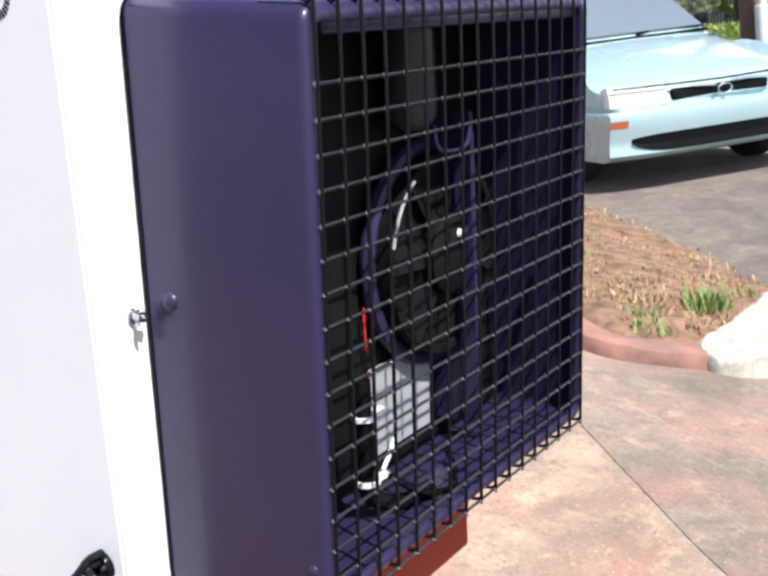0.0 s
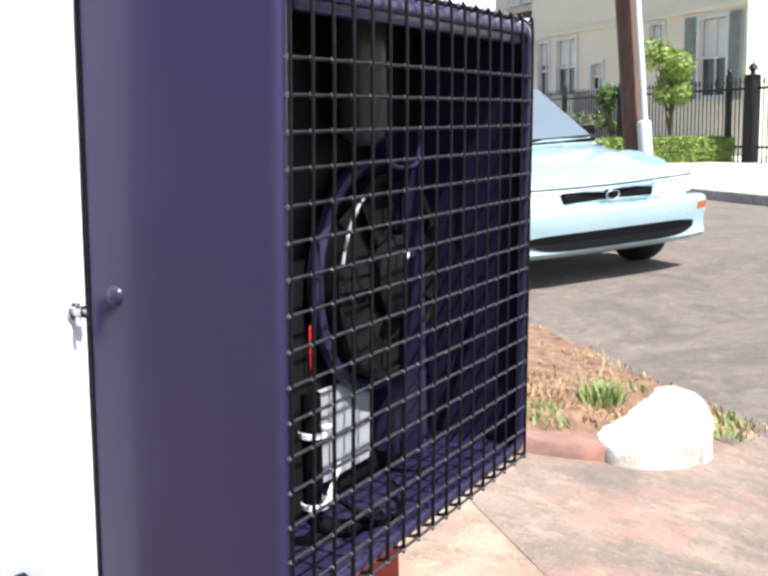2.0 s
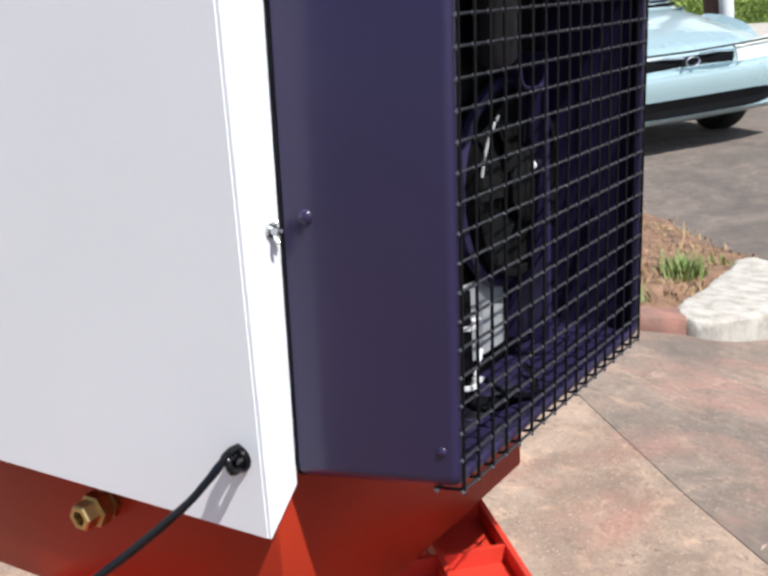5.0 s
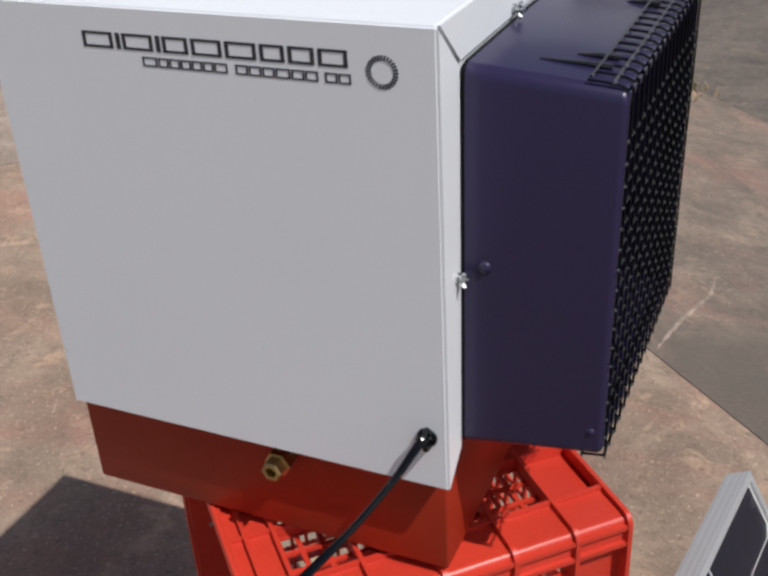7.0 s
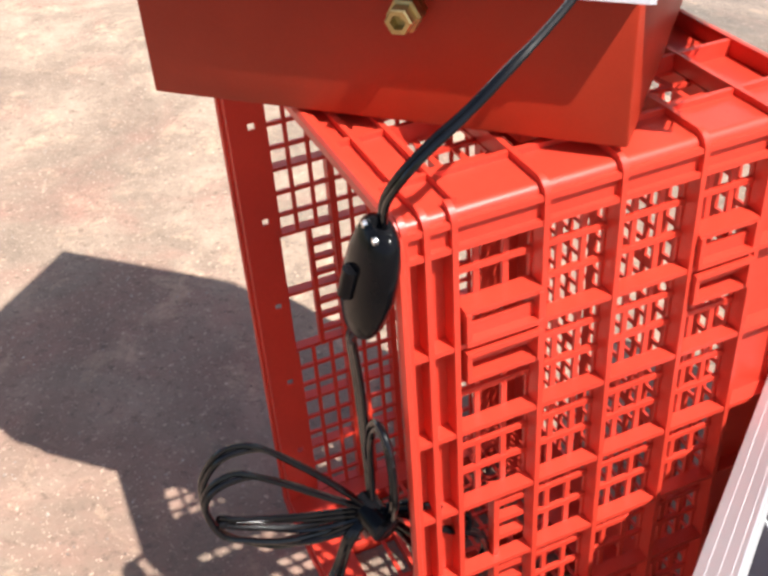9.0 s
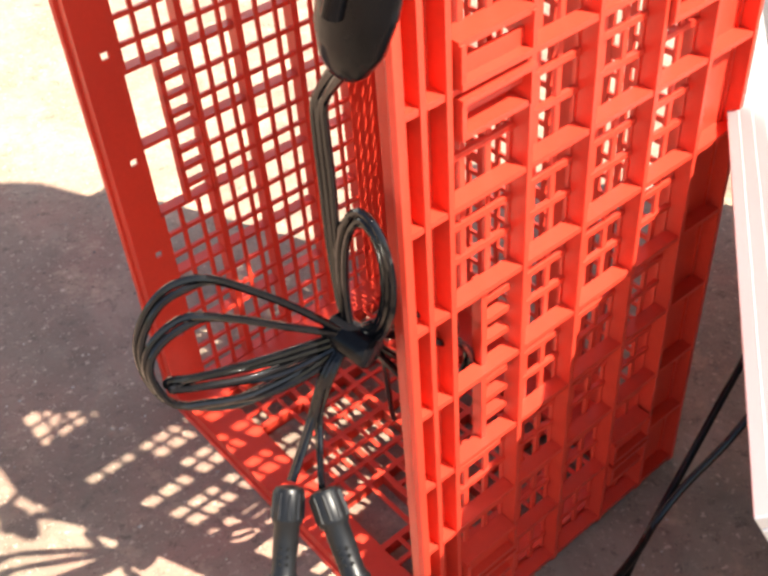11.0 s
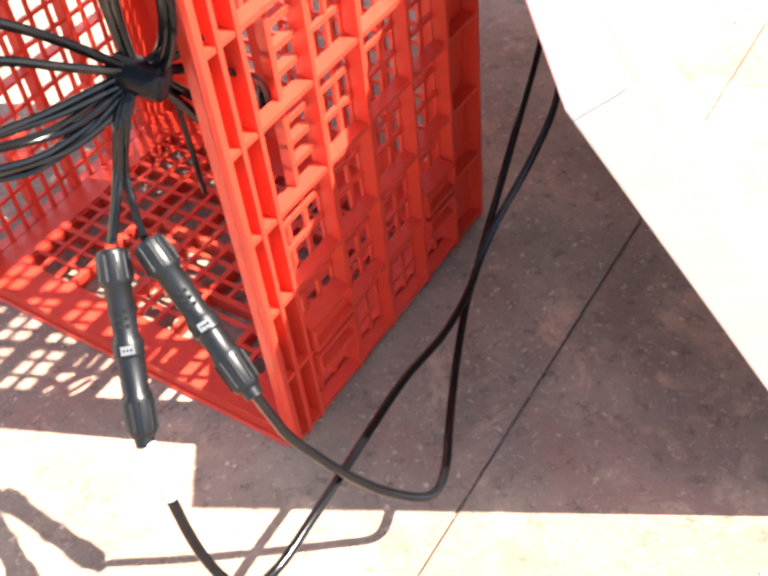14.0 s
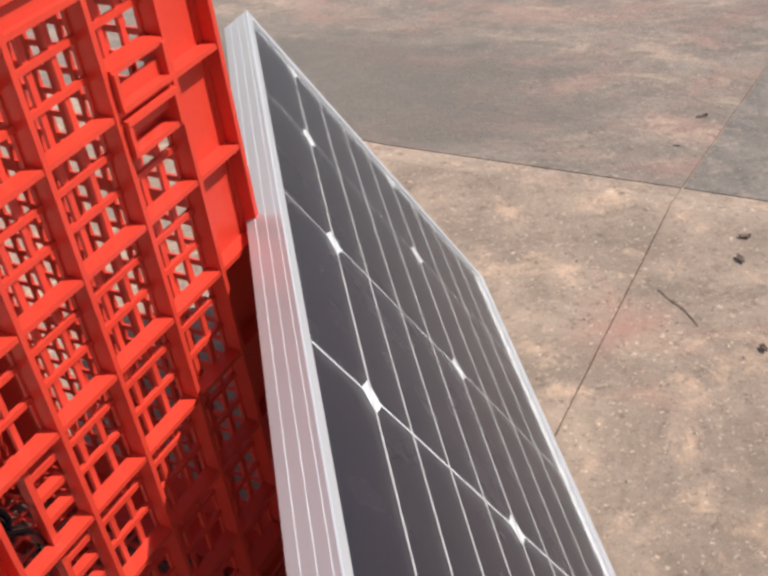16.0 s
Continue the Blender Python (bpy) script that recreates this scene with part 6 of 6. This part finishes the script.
hedge = thing("hedge", "low clipped green box hedge along the sidewalk", "hedge", (-5.6, 24.4, -0.2))
HH0, HH1 = Vector((-4.5, 24.95, 0)), Vector((-7.4, 23.5, 0))
HD = (HH1 - HH0).normalized()
HO = Vector((HD.y, -HD.x, 0))
if HO.y > 0:
    HO = -HO


def in_hedge(r):
    p = HH0.lerp(HH1, r.random())
    n, z, out = r.uniform(0, 0.5), r.uniform(-0.2, 0.36), Vector((0, 0, 1))
    if r.random() < 0.5:
        z = 0.36 + r.gauss(0, 0.03)
    else:
        n, out = 0.5 + r.gauss(0, 0.03), HO
    return p + HO * n + Vector((0, 0, z)), out


leaf_mesh("foliage", 7000, in_hedge, 0.04, 21, LEAFLIGHT, hedge)
bm = fresh()
polyprism(bm, [(0.05, -0.2), (3.19, -0.2), (3.19, 0.30), (0.05, 0.30)], lambda a, b, d: HH0 + HD * a + HO * d + Vector((0, 0, b)), 0.05, 0.43)
part("twigs", bm, LEAF, hedge)


def clumps(centres):
    def pick(r):
        c, rad = r.choice(centres)
        d = Vector((r.gauss(0, 1), r.gauss(0, 1), r.gauss(0, 1))).normalized()
        return Vector(c) + d * rad * r.uniform(0.55, 1.0) ** 0.5 * r.uniform(0.8, 1.05), d
    return pick


def tree(name, base, height, crown, count, leaf, material, seed, label, category="tree", trunk=0.1):
    base = Vector(base)
    t = thing(name, label, category, tuple(base))
    r = random.Random(seed)
    bm = fresh()
    sweep(bm, curve_pts([base, base + Vector((0.05, 0.02, height * 0.3)), base + Vector((0, 0.06, height * 0.6))], 4), [trunk * (1 - 0.06 * k) for k in range(9)], 8)
    part("trunk", bm, BARK, t, smooth=True)
    cs = []
    for k in range(crown[0]):
        a = r.uniform(0, 6.28)
        q = Vector((math.cos(a) * crown[1] * r.uniform(0.1, 1), math.sin(a) * crown[1] * r.uniform(0.1, 1), height * r.uniform(crown[2], 1.0)))
        cs.append((base + q, crown[3] * r.uniform(0.6, 1.2)))
        bm = fresh()
        sweep(bm, [base + Vector((0, 0.03, height * r.uniform(0.25, 0.5))), base + q * 0.8, base + q], [trunk * 0.45, trunk * 0.25, trunk * 0.1], 6)
        part("limb", bm, BARK, t, smooth=True)
    leaf_mesh("crown", count, clumps(cs), leaf, seed, material, t)
    return t


tree("shrub", (-5.75, 24.3, -0.2), 2.55, (11, 0.55, 0.45, 0.36), 5200, 0.05, LEAFLIGHT, 31, "light green leafy shrub by the fence", "shrub", 0.05)
tree("shrub", (-8.2, 27.6, -0.2), 2.2, (7, 0.3, 0.3, 0.3), 2500, 0.05, LEAF, 33, "narrow dark green shrub against the house", "shrub", 0.04)
tree("shrub", (-8.9, 26.6, -0.2), 1.3, (9, 0.7, 0.4, 0.35), 2500, 0.05, LEAFDARK, 35, "low dusty shrub against the house", "shrub", 0.04)
tree("tree", (-24.5, 22.0, -0.3), 8.6, (22, 4.2, 0.40, 1.5), 14000, 0.17, LEAFDARK, 37, "broad grey-green street tree", "tree", 0.25)
tree("tree", (-20.6, 24.2, -0.3), 6.6, (10, 2.0, 0.5, 0.9), 5000, 0.13, LEAF, 39, "thin green street tree", "tree", 0.2)
tree("tree", (-35.0, 50.5, -0.3), 8.4, (14, 3.0, 0.6, 1.2), 6000, 0.2, LEAFDRY, 41, "olive tree rising over the roofs", "tree", 0.25)

red_pole = thing("street_pole", "rust-red pole behind the cooler", "pole", (-9.2, 10.98, -0.3))
bm = fresh()
sweep(bm, [(-9.2, 10.98, -0.36), (-9.2, 10.98, 7)], [0.115, 0.10], 14)
part("shaft", bm, POLERED, red_pole, smooth=True)
wire_pole = thing("street_pole", "distant thin pole with cross arms", "pole", (-24.7, 38.5, -0.3))
bm = fresh()
sweep(bm, [(-24.7, 38.5, -0.36), (-24.7, 38.5, 10.5)], [0.16, 0.12], 10)
part("shaft", bm, BARK, wire_pole, smooth=True)
bm = fresh()
sweep(bm, [(-25.2, 38.2, 8.4), (-24.2, 38.8, 8.4)], 0.04, 6)
part("cross_arm", bm, BARK, wire_pole)


def far_house(base, w, d, h, rh, turn, label, wallm, roofm):
    t = thing("far_house", label, "house", base)
    m = Matrix.Translation(base) @ Matrix.Rotation(turn, 4, "Z")
    f = lambda c: m @ c
    bm = fresh()
    box(bm, -w / 2, w / 2, -d / 2, d / 2, 0, h, f=f)
    part("wall", bm, wallm, t)
    bm = fresh()
    v = [bm.verts.new(m @ Vector(p)) for p in ((-w / 2 - 0.4, -d / 2 - 0.4, h), (w / 2 + 0.4, -d / 2 - 0.4, h), (w / 2 + 0.4, d / 2 + 0.4, h), (-w / 2 - 0.4, d / 2 + 0.4, h),
                                              (-w / 2 - 0.4, 0, h + rh), (w / 2 + 0.4, 0, h + rh))]
    for q in ((0, 1, 5, 4), (2, 3, 4, 5), (1, 2, 5), (3, 0, 4), (3, 2, 1, 0)):
        bm.faces.new([v[i] for i in q])
    roof = part("roof", bm, roofm, t)
    bm = fresh()
    box(bm, w * 0.3, w * 0.3 + 0.8, -0.4, 0.4, h + rh * 0.5, h + rh + 0.9, f=f)
    part("chimney", bm, wallm, roof)
    for k in range(4):
        bm = fresh()
        s = -w / 2 + w * (k + 0.5) / 4
        box(bm, s - 0.5, s + 0.5, -d / 2 - 0.05, -d / 2 + 0.02, h * 0.45, h * 0.75, f=f)
        part("window", bm, PANE, t)


far_house((-33.5, 63.5, -0.3), 11, 8, 4.6, 3.6, 0.5, "distant house with a pale pink gabled roof", TRIMW, ROOFPINK)
far_house((-25.5, 56.0, -0.3), 6, 6, 4.0, 2.3, 0.45, "distant pale house beyond the porch", STUCCO, ROOFPINK)
far_house((-62, 70, -0.3), 16, 9, 4.5, 2.6, 0.6, "distant low house behind trees", TRIMW, ROOFPINK)

# loose bits on the yard
debris = [(0.75, 0.62, 0.009), (0.80, 0.40, 0.011), (-0.45, 0.72, 0.012), (0.645, 0.361, 0.008), (0.617, 0.328, 0.008), (0.555, 0.193, 0.006)]
rr = random.Random(12)
for x, y, s in debris:
    bm = fresh()
    a = rr.uniform(0, 6.28)
    d = Vector((math.cos(a), math.sin(a), 0))
    e2 = Vector((-d.y, d.x, 0))
    c = Vector((x, y, 0.0015))
    n = 7
    loop = []
    for k in range(n):
        t = 2 * math.pi * k / n
        loop.append(c + d * math.cos(t) * s * rr.uniform(0.7, 1.1) + e2 * math.sin(t) * s * 0.45 * rr.uniform(0.6, 1.2) + Vector((0, 0, rr.uniform(0, 0.004))))
    lo, hi = [bm.verts.new(p) for p in loop], [bm.verts.new(p + Vector((0, 0, 0.0012))) for p in loop]
    bm.faces.new(lo[::-1]), bm.faces.new(hi)
    for k in range(n):
        bm.faces.new((lo[k], lo[(k + 1) % n], hi[(k + 1) % n], hi[k]))
    tagged(part("dry_leaf", bm, BARK), "small curled dry leaf lying on the concrete", "leaf", "fallen leaves")

# a pale scrape and a fine crack in the slabs
def surface_streak(name, line, width, material, label, seed):
    r = random.Random(seed)
    bm = fresh()
    pts = curve_pts([(a, b, 0) for a, b in line], 8)
    rows = []
    for i, p in enumerate(pts):
        d = (pts[min(i + 1, len(pts) - 1)] - pts[max(i - 1, 0)]).normalized()
        w = width * math.sin(math.pi * (0.06 + 0.88 * i / (len(pts) - 1))) * r.uniform(0.35, 1.1)
        nrm, sh = Vector((-d.y, d.x, 0)), width * r.uniform(-0.3, 0.3)
        rows.append([bm.verts.new(uvw(q.x, q.y, slope(q.y) + h)) for q, h in ((p + nrm * (sh - w), -0.002), (p + nrm * (sh - w), 0.0008), (p + nrm * (sh + w), 0.0008), (p + nrm * (sh + w), -0.002))])
    for q, w in zip(rows, rows[1:]):
        for k in range(3):
            bm.faces.new((q[k], q[k + 1], w[k + 1], w[k]))
    return tagged(part(name, bm, material), label, "pavement", kind="structure")


surface_streak("pavement_scrape", [(0.90, 0.826), (0.966, 0.91), (1.028, 0.996), (1.09, 1.09), (1.17, 1.17)], 0.006, SIDEWALK, "pale scrape across the concrete apron", 3)
surface_streak("pavement_crack", [(-0.135, 0.592), (-0.15, 0.578), (-0.17, 0.565), (-0.19, 0.543)], 0.0016, BARK, "short fine crack in the slab", 5)

# loose grit on the concrete
rr = random.Random(21)
verts, faces = [], []
for _ in range(11000):
    u, v = rr.uniform(-1.5, 1.6), rr.uniform(-1.7, 0.66)
    s = 0.0006 + 0.0018 * rr.random() ** 3
    c = uvw(u, v, s * 0.4)
    k = len(verts)
    a = rr.uniform(0, 6.28)
    verts += [c + Vector((math.cos(a + t) * s * rr.uniform(0.7, 1.3), math.sin(a + t) * s * rr.uniform(0.7, 1.3), -s * 0.4)) for t in (0, 1.57, 3.14, 4.71)]
    verts.append(c + Vector((0, 0, s * rr.uniform(0.4, 0.9))))
    faces += [(k, k + 1, k + 4), (k + 1, k + 2, k + 4), (k + 2, k + 3, k + 4), (k + 3, k, k + 4)]
me = bpy.data.meshes.new("grit")
me.from_pydata(verts, [], faces)
me.materials.append(GRIT)
tagged(new("grit", me), "pale and dark loose grit on the concrete", "gravel", kind="stuff")

# pale summer haze behind the houses
HAZE = bpy.data.materials.new("sky_haze")
HAZE.use_nodes = True
hz = HAZE.node_tree.nodes["Principled BSDF"]
hz.inputs["Base Color"].default_value = (0, 0, 0, 1)
hz.inputs["Emission Color"].default_value = (0.93, 0.97, 1.0, 1)
hz.inputs["Emission Strength"].default_value = 0.95
bm = fresh()
arc = [(-420 * math.sin(a), 420 * math.cos(a)) for a in [radians(-35 + 5 * k) for k in range(24)]]
lo, hi = [bm.verts.new((x, y, -2)) for x, y in arc], [bm.verts.new((x, y, 190)) for x, y in arc]
for k in range(len(arc) - 1):
    bm.faces.new((lo[k], lo[k + 1], hi[k + 1], hi[k]))
tagged(part("backdrop_sky", bm, HAZE, normals=False), "bright hazy summer sky behind the houses", "sky", kind="structure")
